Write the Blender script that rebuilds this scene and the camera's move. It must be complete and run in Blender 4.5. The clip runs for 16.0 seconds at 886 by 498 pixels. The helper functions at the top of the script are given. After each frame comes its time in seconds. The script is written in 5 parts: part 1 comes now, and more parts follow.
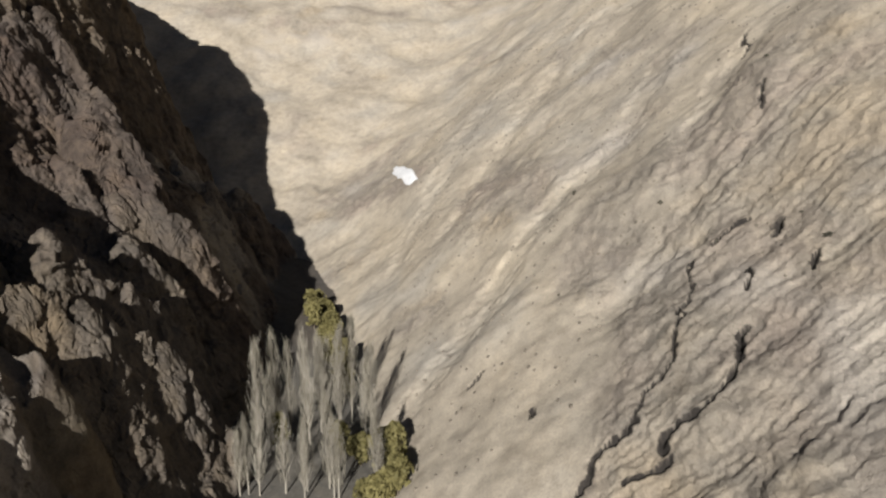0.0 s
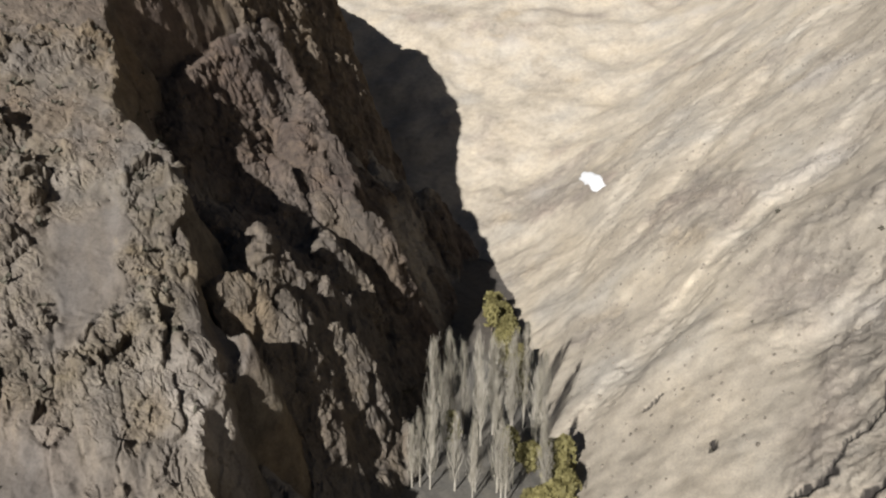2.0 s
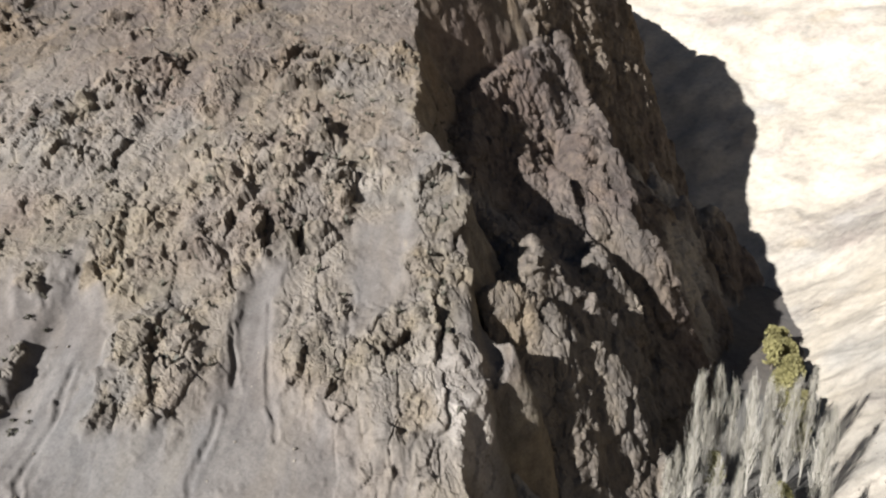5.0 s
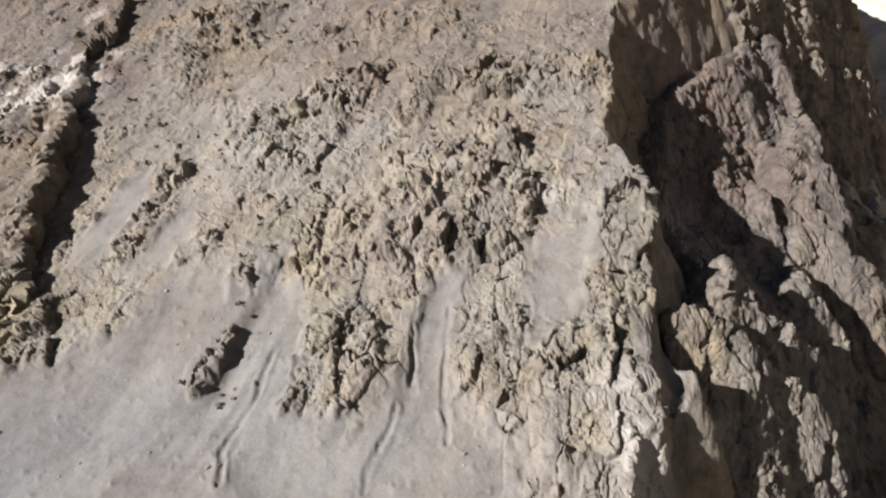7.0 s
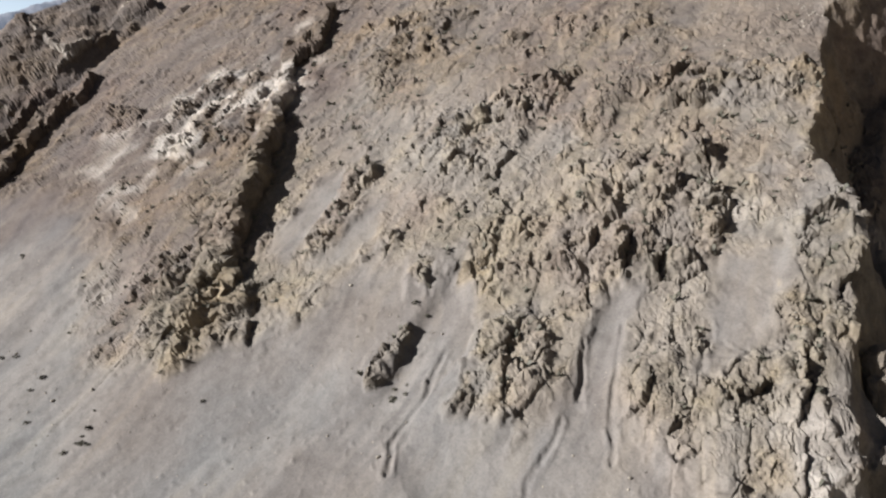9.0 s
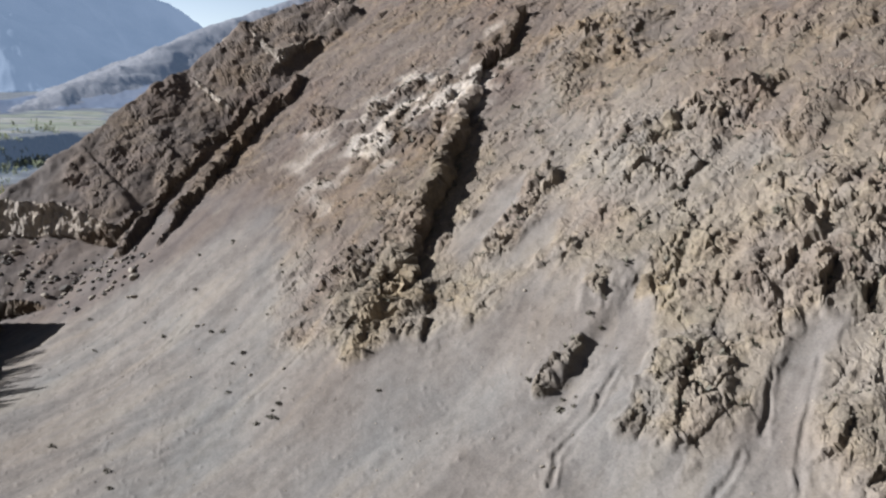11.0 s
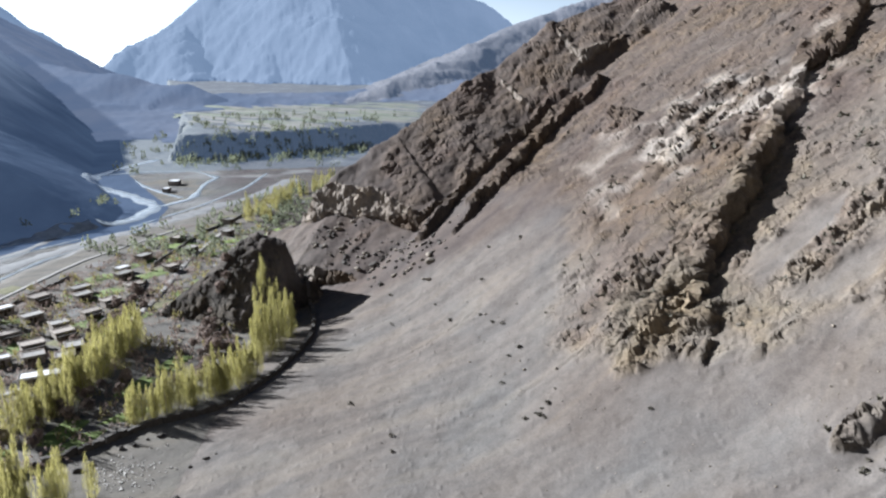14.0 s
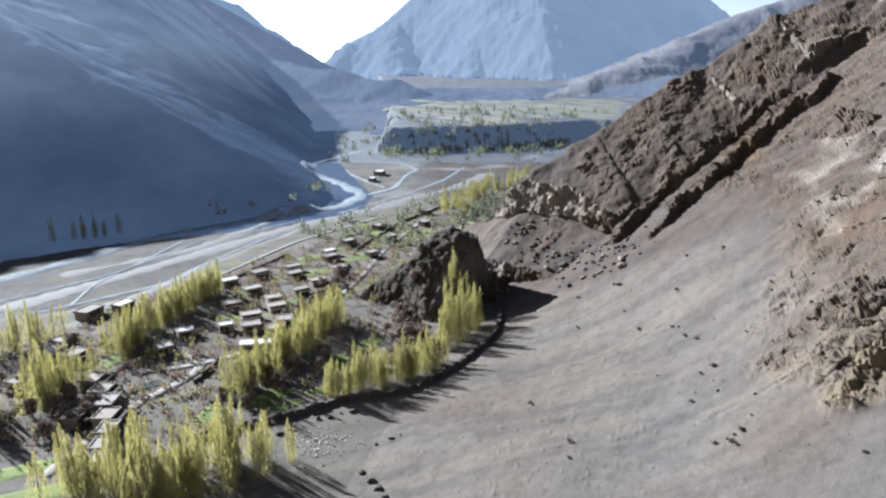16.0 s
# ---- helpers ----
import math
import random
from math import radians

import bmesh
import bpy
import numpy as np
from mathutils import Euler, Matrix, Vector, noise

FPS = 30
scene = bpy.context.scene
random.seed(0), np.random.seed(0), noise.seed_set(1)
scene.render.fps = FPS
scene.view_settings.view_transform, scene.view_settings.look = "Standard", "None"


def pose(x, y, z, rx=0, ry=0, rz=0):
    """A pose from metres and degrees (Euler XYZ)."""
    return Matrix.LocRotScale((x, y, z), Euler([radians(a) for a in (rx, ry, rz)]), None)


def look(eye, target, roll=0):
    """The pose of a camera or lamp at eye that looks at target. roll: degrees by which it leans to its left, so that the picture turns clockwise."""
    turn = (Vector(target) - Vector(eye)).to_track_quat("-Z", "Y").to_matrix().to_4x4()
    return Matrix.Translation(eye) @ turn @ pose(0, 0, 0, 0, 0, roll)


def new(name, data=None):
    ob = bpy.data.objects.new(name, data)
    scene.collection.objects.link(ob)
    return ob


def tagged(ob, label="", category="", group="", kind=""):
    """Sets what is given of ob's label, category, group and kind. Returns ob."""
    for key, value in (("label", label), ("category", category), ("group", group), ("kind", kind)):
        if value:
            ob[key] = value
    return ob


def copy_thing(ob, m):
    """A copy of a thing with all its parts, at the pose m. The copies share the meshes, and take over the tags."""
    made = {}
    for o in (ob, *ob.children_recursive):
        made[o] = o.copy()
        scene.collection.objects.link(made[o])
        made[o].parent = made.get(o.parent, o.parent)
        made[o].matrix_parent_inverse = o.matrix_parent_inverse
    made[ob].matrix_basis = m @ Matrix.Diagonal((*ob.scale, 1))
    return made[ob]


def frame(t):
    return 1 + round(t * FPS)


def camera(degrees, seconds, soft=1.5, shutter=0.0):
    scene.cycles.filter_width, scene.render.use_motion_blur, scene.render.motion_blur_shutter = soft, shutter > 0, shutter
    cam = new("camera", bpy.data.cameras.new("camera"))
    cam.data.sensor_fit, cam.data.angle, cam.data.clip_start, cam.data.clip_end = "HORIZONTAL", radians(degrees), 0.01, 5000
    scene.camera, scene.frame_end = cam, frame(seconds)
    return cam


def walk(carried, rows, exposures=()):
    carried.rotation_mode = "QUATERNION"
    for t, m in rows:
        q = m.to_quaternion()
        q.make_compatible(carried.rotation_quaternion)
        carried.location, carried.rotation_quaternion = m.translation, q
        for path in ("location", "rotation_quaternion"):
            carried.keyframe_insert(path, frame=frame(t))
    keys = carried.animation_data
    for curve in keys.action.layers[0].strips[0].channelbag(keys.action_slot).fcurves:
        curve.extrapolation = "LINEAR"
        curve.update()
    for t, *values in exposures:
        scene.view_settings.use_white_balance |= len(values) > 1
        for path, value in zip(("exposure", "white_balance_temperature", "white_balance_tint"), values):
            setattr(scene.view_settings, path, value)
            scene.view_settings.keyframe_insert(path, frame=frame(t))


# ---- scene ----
cam = camera(63.94, 16.0, soft=2.3)
EYE = 70.0
# seconds, x, y, height gained, heading to the left, pitch, lean
ROWS = [
    (0, 0.000, 0.000, 0.000, 0.00, -14.08, 0.14),
    (0.5, 0.000, 0.019, 0.429, 3.74, -14.10, 0.17),
    (1, -0.007, 0.033, 0.852, 7.46, -14.13, 0.15),
    (1.5, -0.013, 0.046, 1.274, 11.24, -14.15, 0.12),
    (2, -0.026, 0.058, 1.690, 15.05, -14.14, 0.13),
    (2.5, -0.039, 0.065, 2.106, 18.78, -14.11, 0.14),
    (3, -0.052, 0.078, 2.522, 22.45, -14.11, 0.11),
    (3.5, -0.072, 0.085, 2.931, 26.13, -14.09, 0.12),
    (4, -0.091, 0.085, 3.335, 29.82, -14.08, 0.10),
    (6.5, -0.234, 0.085, 5.298, 48.43, -13.80, 0.02),
    (7, -0.267, 0.078, 5.681, 52.09, -13.80, -0.05),
    (7.5, -0.305, 0.065, 6.052, 55.68, -13.76, -0.05),
    (8, -0.351, 0.058, 6.422, 59.28, -13.76, -0.02),
    (8.5, -0.397, 0.046, 6.786, 62.88, -13.79, -0.03),
    (9, -0.442, 0.026, 7.144, 66.48, -13.80, -0.05),
    (11.5, -0.709, -0.078, 8.840, 84.69, -13.94, -0.11),
    (12, -0.773, -0.104, 9.159, 88.48, -13.98, -0.05),
    (12.5, -0.832, -0.130, 9.471, 92.38, -14.02, -0.09),
    (13, -0.903, -0.163, 9.776, 96.35, -14.07, -0.13),
    (13.5, -0.969, -0.195, 10.075, 100.30, -14.14, -0.12),
    (14, -1.040, -0.234, 10.361, 104.24, -14.24, -0.16),
    (14.5, -1.111, -0.273, 10.647, 108.15, -14.31, -0.18),
    (15, -1.190, -0.312, 10.920, 112.14, -14.40, -0.18),
    (15.5, -1.268, -0.351, 11.180, 116.10, -14.50, -0.24),
    (16, -1.345, -0.397, 11.440, 119.96, -14.57, -0.28),
]
walk(cam, [(t, pose(x, y, EYE + z, 90 + pitch, -lean, yaw)) for t, x, y, z, yaw, pitch, lean in ROWS],
     [(0, 1.06, 6350, 10), (1, 1.22, 6300, 10), (2, 1.34, 6200, 10), (4, 1.72, 5880, 10), (6.5, 2.27, 5860, 10), (8, 2.18, 5920, 10), (9.2, 2.09, 5900, 10), (12.5, 2.07, 5700, 10), (16, 2.24, 5560, 10)])

# ---- light ----
SKY = 0.016
SUN_AZ, SUN_EL = 170.0, 25.0          # degrees to the left of +y, degrees above the horizon
sun_dir = Vector((-math.sin(radians(SUN_AZ)) * math.cos(radians(SUN_EL)), math.cos(radians(SUN_AZ)) * math.cos(radians(SUN_EL)), math.sin(radians(SUN_EL))))
sun_data = bpy.data.lights.new("sun", "SUN")
sun_data.energy, sun_data.angle, sun_data.color = 5.0, radians(0.6), (1.0, 0.95, 0.87)
sun = new("sun", sun_data)
sun.matrix_world = look(sun_dir * 500, (0, 0, 0))
world = bpy.data.worlds.new("sky")
scene.world = world
world.use_nodes = True
wn = world.node_tree.nodes
sky = wn.new("ShaderNodeTexSky")
sky.sky_type, sky.sun_disc = "NISHITA", False
sky.sun_elevation, sky.sun_rotation = radians(SUN_EL), radians(-SUN_AZ)
sky.altitude, sky.dust_density = 2500, 1.4
wn["Background"].inputs["Strength"].default_value = SKY
world.node_tree.links.new(sky.outputs[0], wn["Background"].inputs["Color"])


def world_math(kind, a, b=None):
    q = wn.new("ShaderNodeMath")
    q.operation = kind
    for sock, v in zip(q.inputs, (a, b)):
        if isinstance(v, (int, float)):
            sock.default_value = v
        elif v is not None:
            world.node_tree.links.new(v, sock)
    return q.outputs[0]


# dusty air low over the horizon, brightest towards the sun
way_out = wn.new("ShaderNodeTexCoord").outputs["Generated"]
apart = wn.new("ShaderNodeSeparateXYZ")
world.node_tree.links.new(way_out, apart.inputs[0])
toward = wn.new("ShaderNodeVectorMath")
toward.operation = "DOT_PRODUCT"
world.node_tree.links.new(way_out, toward.inputs[0])
toward.inputs[1].default_value = (sun_dir.x, sun_dir.y, 0)
low = world_math("EXPONENT", world_math("MULTIPLY", world_math("MAXIMUM", apart.outputs[2], 0.0), -6.0))
ahead = world_math("POWER", world_math("MAXIMUM", world_math("ADD", world_math("MULTIPLY", toward.outputs["Value"], 0.5), 0.5), 0.0), 3.0)
glow = wn.new("ShaderNodeBackground")
glow.inputs["Color"].default_value = (1.0, 0.98, 0.95, 1)
world.node_tree.links.new(world_math("MULTIPLY", low, world_math("ADD", world_math("MULTIPLY", ahead, 0.47), 0.04)), glow.inputs["Strength"])
both = wn.new("ShaderNodeAddShader")
world.node_tree.links.new(wn["Background"].outputs[0], both.inputs[0])
world.node_tree.links.new(glow.outputs[0], both.inputs[1])
world.node_tree.links.new(both.outputs[0], wn["World Output"].inputs[0])

# ---- materials ----
DEEP = 0.50      # how deep the tones of ground, leaf and plaster lie


def shader(name, rough=0.9, spec=0.2):
    m = bpy.data.materials.new(name)
    m.use_nodes = True
    b = m.node_tree.nodes["Principled BSDF"]
    b.inputs["Roughness"].default_value = rough
    b.inputs["Specular IOR Level"].default_value = spec
    return m, m.node_tree.nodes, m.node_tree.links, b


def ramp(nodes, links, fac, stops):
    r = nodes.new("ShaderNodeValToRGB")
    e = r.color_ramp.elements
    while len(e) < len(stops):
        e.new(0.5)
    for k, (p, c) in zip(e, stops):
        k.position, k.color = p, (*c, 1)
    links.new(fac, r.inputs[0])
    return r.outputs[0]


def noise_tex(nodes, links, scale, detail=6, rough=0.6, coords=None, stretch=None):
    n = nodes.new("ShaderNodeTexNoise")
    n.inputs["Scale"].default_value, n.inputs["Detail"].default_value, n.inputs["Roughness"].default_value = scale, detail, rough
    if coords is None:
        coords = nodes.new("ShaderNodeTexCoord").outputs["Object"]
    if stretch:
        mp = nodes.new("ShaderNodeMapping")
        mp.inputs["Scale"].default_value, mp.inputs["Rotation"].default_value = stretch[0], stretch[1]
        links.new(coords, mp.inputs[0])
        coords = mp.outputs[0]
    links.new(coords, n.inputs["Vector"])
    return n.outputs["Fac"]


def mix(nodes, links, fac, a, b, kind="MIX"):
    m = nodes.new("ShaderNodeMix")
    m.data_type, m.blend_type = "RGBA", kind
    for sock, v in ((m.inputs[0], fac), (m.inputs[6], a), (m.inputs[7], b)):
        if isinstance(v, (int, float)):
            sock.default_value = v
        elif isinstance(v, tuple):
            sock.default_value = (*v, 1)
        else:
            links.new(v, sock)
    return m.outputs[2]


def bump(nodes, links, bsdf, height, strength, distance, under=None):
    b = nodes.new("ShaderNodeBump")
    b.inputs["Strength"].default_value, b.inputs["Distance"].default_value = strength, distance
    links.new(height, b.inputs["Height"])
    if under is not None:
        links.new(under, b.inputs["Normal"])
    links.new(b.outputs[0], bsdf.inputs["Normal"])
    return b.outputs[0]


def earth(name, loose, rock, pale, strata=None, fine=1.0, relief=1.0, hues=0.75, flows=0.5):
    """Scree and crag in one: the attribute 'crag' says where the bedrock shows, 'pale' where it is lighter."""
    loose, rock, pale = [tuple(DEEP * q for q in c) for c in loose], [tuple(DEEP * q for q in c) for c in rock], tuple(DEEP * q for q in pale)
    m, n, l, b = shader(name, 0.95, 0.1)
    crag = n.new("ShaderNodeAttribute")
    crag.attribute_name = "crag"
    light = n.new("ShaderNodeAttribute")
    light.attribute_name = "pale"
    big = noise_tex(n, l, 0.035, 5, 0.55)
    mid = noise_tex(n, l, 0.35, 8, 0.65)
    grit = noise_tex(n, l, 2.6 * fine, 6, 0.75)
    a = ramp(n, l, big, [(0.3, loose[0]), (0.5, loose[1]), (0.72, loose[2])])
    a = mix(n, l, 0.6, a, ramp(n, l, mid, [(0.3, (0.62, 0.60, 0.58)), (0.55, (1, 1, 1)), (0.75, (1.12, 1.1, 1.06))]), "MULTIPLY")
    r = ramp(n, l, mid, [(0.28, rock[0]), (0.48, rock[1]), (0.7, rock[2])])
    if strata:
        s = noise_tex(n, l, 0.12, 7, 0.6, stretch=strata)
        r = mix(n, l, 0.3, r, ramp(n, l, s, [(0.3, (0.55, 0.52, 0.5)), (0.5, (1, 1, 1)), (0.68, (1.25, 1.2, 1.1))]), "MULTIPLY")
    hue = noise_tex(n, l, 0.028, 4, 0.6)
    r = mix(n, l, hues, r, ramp(n, l, hue, [(0.34, (0.94, 0.80, 0.80)), (0.44, (1.02, 0.95, 0.92)), (0.53, (0.97, 0.97, 0.92)), (0.62, (1.26, 1.12, 0.86))]), "MULTIPLY")
    r = mix(n, l, light.outputs["Fac"], r, pale)
    c = mix(n, l, crag.outputs["Fac"], a, r)
    flow = n.new("ShaderNodeAttribute")
    flow.attribute_name = "streak"
    shift = n.new("ShaderNodeMath")
    shift.operation = "ADD"
    shift.inputs[1].default_value = 0.5
    l.new(flow.outputs["Fac"], shift.inputs[0])
    c = mix(n, l, flows, c, ramp(n, l, shift.outputs[0], [(0.2, (0.66, 0.66, 0.68)), (0.45, (0.97, 0.96, 0.95)), (0.6, (1.04, 1.02, 1.0)), (0.85, (1.2, 1.15, 1.05))]), "MULTIPLY")
    umber = n.new("ShaderNodeAttribute")
    umber.attribute_name = "umber"
    c = mix(n, l, umber.outputs["Fac"], c, mix(n, l, 1.0, c, (0.62, 0.57, 0.57), "MULTIPLY"))
    # cracks are painted near black, for shade their shallow relief doesn't cast
    crack_shade = n.new("ShaderNodeAttribute")
    crack_shade.attribute_name = "crack_shade"
    c = mix(n, l, crack_shade.outputs["Fac"], c, (0.025, 0.022, 0.02))
    c = mix(n, l, 0.5, c, ramp(n, l, grit, [(0.3, (0.5, 0.5, 0.5)), (0.5, (1, 1, 1)), (0.72, (1.4, 1.37, 1.32))]), "MULTIPLY")
    l.new(c, b.inputs["Base Color"])
    u = bump(n, l, b, mid, 0.6 * relief, 1.2)
    w = bump(n, l, b, grit, 0.45 * relief, 0.32 / fine, u)
    rough = n.new("ShaderNodeMapRange")
    l.new(crag.outputs["Fac"], rough.inputs[0])
    rough.inputs[3].default_value, rough.inputs[4].default_value = 0.22 * relief, 0.95 * relief
    l.new(rough.outputs[0], u.node.inputs["Strength"])
    l.new(rough.outputs[0], w.node.inputs["Strength"])
    return m


ST = ((0.5, 0.5, 2.5), (0.5, 0.3, 0))
M_HILL = earth("scree and brown rock", [(0.156, 0.133, 0.116), (0.178, 0.160, 0.145), (0.163, 0.157, 0.150)], [(0.142, 0.123, 0.103), (0.222, 0.191, 0.154), (0.300, 0.257, 0.198)], (0.47, 0.42, 0.365), ST, hues=0.5)
M_SPUR = earth("dark ravine rock", [(0.140, 0.129, 0.120), (0.156, 0.145, 0.135), (0.152, 0.142, 0.141)], [(0.100, 0.088, 0.078), (0.175, 0.150, 0.126), (0.250, 0.208, 0.162)], (0.330, 0.296, 0.250), ST, hues=0.4)
M_WALL = earth("pale eroded clay and rock", [(0.47, 0.41, 0.327), (0.52, 0.46, 0.374), (0.49, 0.452, 0.393)], [(0.27, 0.243, 0.213), (0.37, 0.328, 0.278), (0.46, 0.406, 0.336)], (0.50, 0.455, 0.40), None, 1.0, 0.6, 0.35, 0.32)
M_KNOLL = earth("black knoll rock", [(0.136, 0.128, 0.120), (0.168, 0.156, 0.144), (0.192, 0.180, 0.160)], [(0.048, 0.044, 0.040), (0.080, 0.072, 0.064), (0.136, 0.120, 0.104)], (0.200, 0.176, 0.160), ST)
# ridge and terrace colours are shifted to blue-grey in place of haze
M_RIDGE = earth("distant brown hills, hazed blue", [(0.150, 0.155, 0.170), (0.170, 0.172, 0.184), (0.185, 0.187, 0.200)], [(0.125, 0.132, 0.150), (0.155, 0.160, 0.176), (0.190, 0.194, 0.206)], (0.220, 0.222, 0.230), None, 0.1, 0.5, 0.1)
M_TERRACE = earth("terrace fields and earth bank, hazed blue", [(0.115, 0.132, 0.108), (0.140, 0.154, 0.138), (0.160, 0.170, 0.160)], [(0.095, 0.105, 0.110), (0.130, 0.140, 0.140), (0.165, 0.170, 0.165)], (0.180, 0.185, 0.185), None, 0.1, 0.4, 0.1)
for far_m in (M_RIDGE, M_TERRACE):      # bluish glow put in for the haze of the air between
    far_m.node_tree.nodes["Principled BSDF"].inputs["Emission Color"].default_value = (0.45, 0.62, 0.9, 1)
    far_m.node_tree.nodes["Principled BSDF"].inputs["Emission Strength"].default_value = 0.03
M_FLOOR = earth("valley soil and gravel", [(0.172, 0.160, 0.140), (0.192, 0.180, 0.160), (0.186, 0.180, 0.166)], [(0.140, 0.144, 0.148), (0.172, 0.175, 0.180), (0.212, 0.215, 0.220)], (0.256, 0.260, 0.263), None, 0.6)


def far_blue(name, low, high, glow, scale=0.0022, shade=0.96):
    """Mountains as a backdrop, the blue haze of the air put into colour and glow."""
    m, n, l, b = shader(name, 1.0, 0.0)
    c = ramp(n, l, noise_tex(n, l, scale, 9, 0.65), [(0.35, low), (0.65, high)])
    bare = n.new("ShaderNodeAttribute")      # haze put into the colour: darker low down, paler above
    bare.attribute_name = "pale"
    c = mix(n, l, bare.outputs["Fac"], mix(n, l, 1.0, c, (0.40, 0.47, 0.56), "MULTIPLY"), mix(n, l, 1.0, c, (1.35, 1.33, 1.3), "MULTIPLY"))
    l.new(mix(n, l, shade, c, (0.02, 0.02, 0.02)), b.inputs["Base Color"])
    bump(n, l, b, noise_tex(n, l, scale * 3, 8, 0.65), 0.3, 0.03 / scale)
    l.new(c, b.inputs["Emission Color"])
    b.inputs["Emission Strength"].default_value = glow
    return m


# the south mountain is near, its haze is painted in all the same
M_SOUTH = far_blue("mountain with blue haze in its colour", (0.16, 0.205, 0.29), (0.25, 0.305, 0.40), 0.125, 0.012, 0.75)
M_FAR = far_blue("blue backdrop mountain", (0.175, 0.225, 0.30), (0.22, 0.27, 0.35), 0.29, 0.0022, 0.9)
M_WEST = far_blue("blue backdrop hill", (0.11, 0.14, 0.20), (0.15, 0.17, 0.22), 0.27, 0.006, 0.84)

# ---- terrain ----
NR = 780
RNG = np.random.RandomState(7)
PERM = np.concatenate([RNG.permutation(256)] * 3).astype(np.int32)
GRAD = RNG.normal(size=(256, 3)).astype(np.float32)
GRAD /= np.linalg.norm(GRAD, axis=1)[:, None]
GX, GY, GZ = (np.ascontiguousarray(GRAD[:, k]) for k in range(3))


def perlin_run(x, y, z):
    xi, yi, zi = np.floor(x), np.floor(y), np.floor(z)
    xf, yf, zf = (x - xi).astype(np.float32), (y - yi).astype(np.float32), (z - zi).astype(np.float32)
    xi, yi, zi = (q.astype(np.int32) & 255 for q in (xi, yi, zi))
    u, v, w = (q * q * q * (q * (q * 6 - 15) + 10) for q in (xf, yf, zf))
    rows = []
    for dx in (0, 1):
        a = PERM.take(xi + dx) + yi
        cols = []
        for dy in (0, 1):
            b = PERM.take(a + dy) + zi
            ends = []
            for dz in (0, 1):
                h = PERM.take(b + dz)
                ends.append(GX.take(h) * (xf - dx) + GY.take(h) * (yf - dy) + GZ.take(h) * (zf - dz))
            cols.append(ends[0] + w * (ends[1] - ends[0]))
        rows.append(cols[0] + v * (cols[1] - cols[0]))
    return rows[0] + u * (rows[1] - rows[0])


def perlin(x, y, z):
    """Gradient noise, about -0.7 to 0.7."""
    x, y, z = np.broadcast_arrays(x, y, z)
    if x.size < 60000:
        return perlin_run(x, y, z)
    fx, fy, fz = x.ravel(), y.ravel(), z.ravel()
    out = np.empty(fx.size, np.float32)
    for k in range(0, fx.size, 40000):
        out[k:k + 40000] = perlin_run(fx[k:k + 40000], fy[k:k + 40000], fz[k:k + 40000])
    return out.reshape(x.shape)


def fbm(x, y, z, size, octaves=4, gain=0.5):
    out, amp = 0, 1.0
    for k in range(octaves):
        f = 2.03 ** k / size
        out = out + amp * perlin(x * f + 17.3 * k, y * f - 5.1 * k, z * f + 9.7 * k)
        amp *= gain
    return out


def ridged(x, y, z, size, octaves=4, gain=0.55):
    out, amp = 0, 1.0
    for k in range(octaves):
        f = 2.03 ** k / size
        out = out + amp * (0.35 - np.abs(perlin(x * f + 7.3 * k, y * f + 3.1 * k, z * f - 4.7 * k)))
        amp *= gain
    return out


def blocks(x, y, z, size):
    """Jointed rock: every cell of a broken mass has a facet of its own, set off and tilted."""
    px, py, pz = x / size, y / size, z / size
    ci, cj, ck = np.floor(px).astype(np.int32), np.floor(py).astype(np.int32), np.floor(pz).astype(np.int32)
    best, second = np.full(x.shape, 9, np.float32), np.full(x.shape, 9, np.float32)
    facet = np.zeros(x.shape, np.float32)
    for dx in (-1, 0, 1):
        for dy in (-1, 0, 1):
            for dz in (-1, 0, 1):
                h = PERM[PERM[PERM[(ci + dx) & 255] + ((cj + dy) & 255)] + ((ck + dz) & 255)]
                g = GRAD[h] * 0.45 + 0.5
                ox, oy, oz = px - (ci + dx + g[..., 0]), py - (cj + dy + g[..., 1]), pz - (ck + dz + g[..., 2])
                d = np.sqrt(ox * ox + oy * oy + oz * oz).astype(np.float32)
                near = d < best
                second = np.where(near, best, np.minimum(second, d))
                t = GRAD[(h + 97) & 255]
                facet = np.where(near, h / 255.0 - 0.5 + 0.8 * (t[..., 0] * ox + t[..., 1] * oy + t[..., 2] * oz), facet)
                best = np.where(near, d, best)
    return facet - 0.3 * smooth(0.14, 0.0, second - best)


def at(az, el, r, eye=72.0):
    """A place by its bearing to the left of +y, its elevation from the eye and its level distance."""
    return (-r * math.sin(radians(az)), r * math.cos(radians(az)), eye + r * math.tan(radians(el)))


def side(x, y, line):
    """Signed distance from a broken line (positive to its right), and the height along it."""
    best, sd, zz = np.full(x.shape, 1e9), np.zeros(x.shape), np.zeros(x.shape)
    for k, ((ax, ay, az), (bx, by, bz)) in enumerate(zip(line, line[1:])):
        dx, dy = bx - ax, by - ay
        t = ((x - ax) * dx + (y - ay) * dy) / (dx * dx + dy * dy)
        c = np.clip(t, 0, 1)
        d = np.hypot(x - ax - c * dx, y - ay - c * dy)
        s = np.sign((x - ax) * dy - (y - ay) * dx)
        near = d < best
        best = np.where(near, d, best)
        sd = np.where(near, s * d, sd)
        zz = np.where(near, az + c * (bz - az), zz)
    return sd, zz


def roof(x, y, line, left, right, blunt=1.5):
    """A rib of rock: it falls away from its crest line at one slope to the left and another to the right."""
    d, z = side(x, y, line)
    a = np.sqrt(d * d + blunt * blunt) - blunt
    return z - np.where(d < 0, left, right) * a


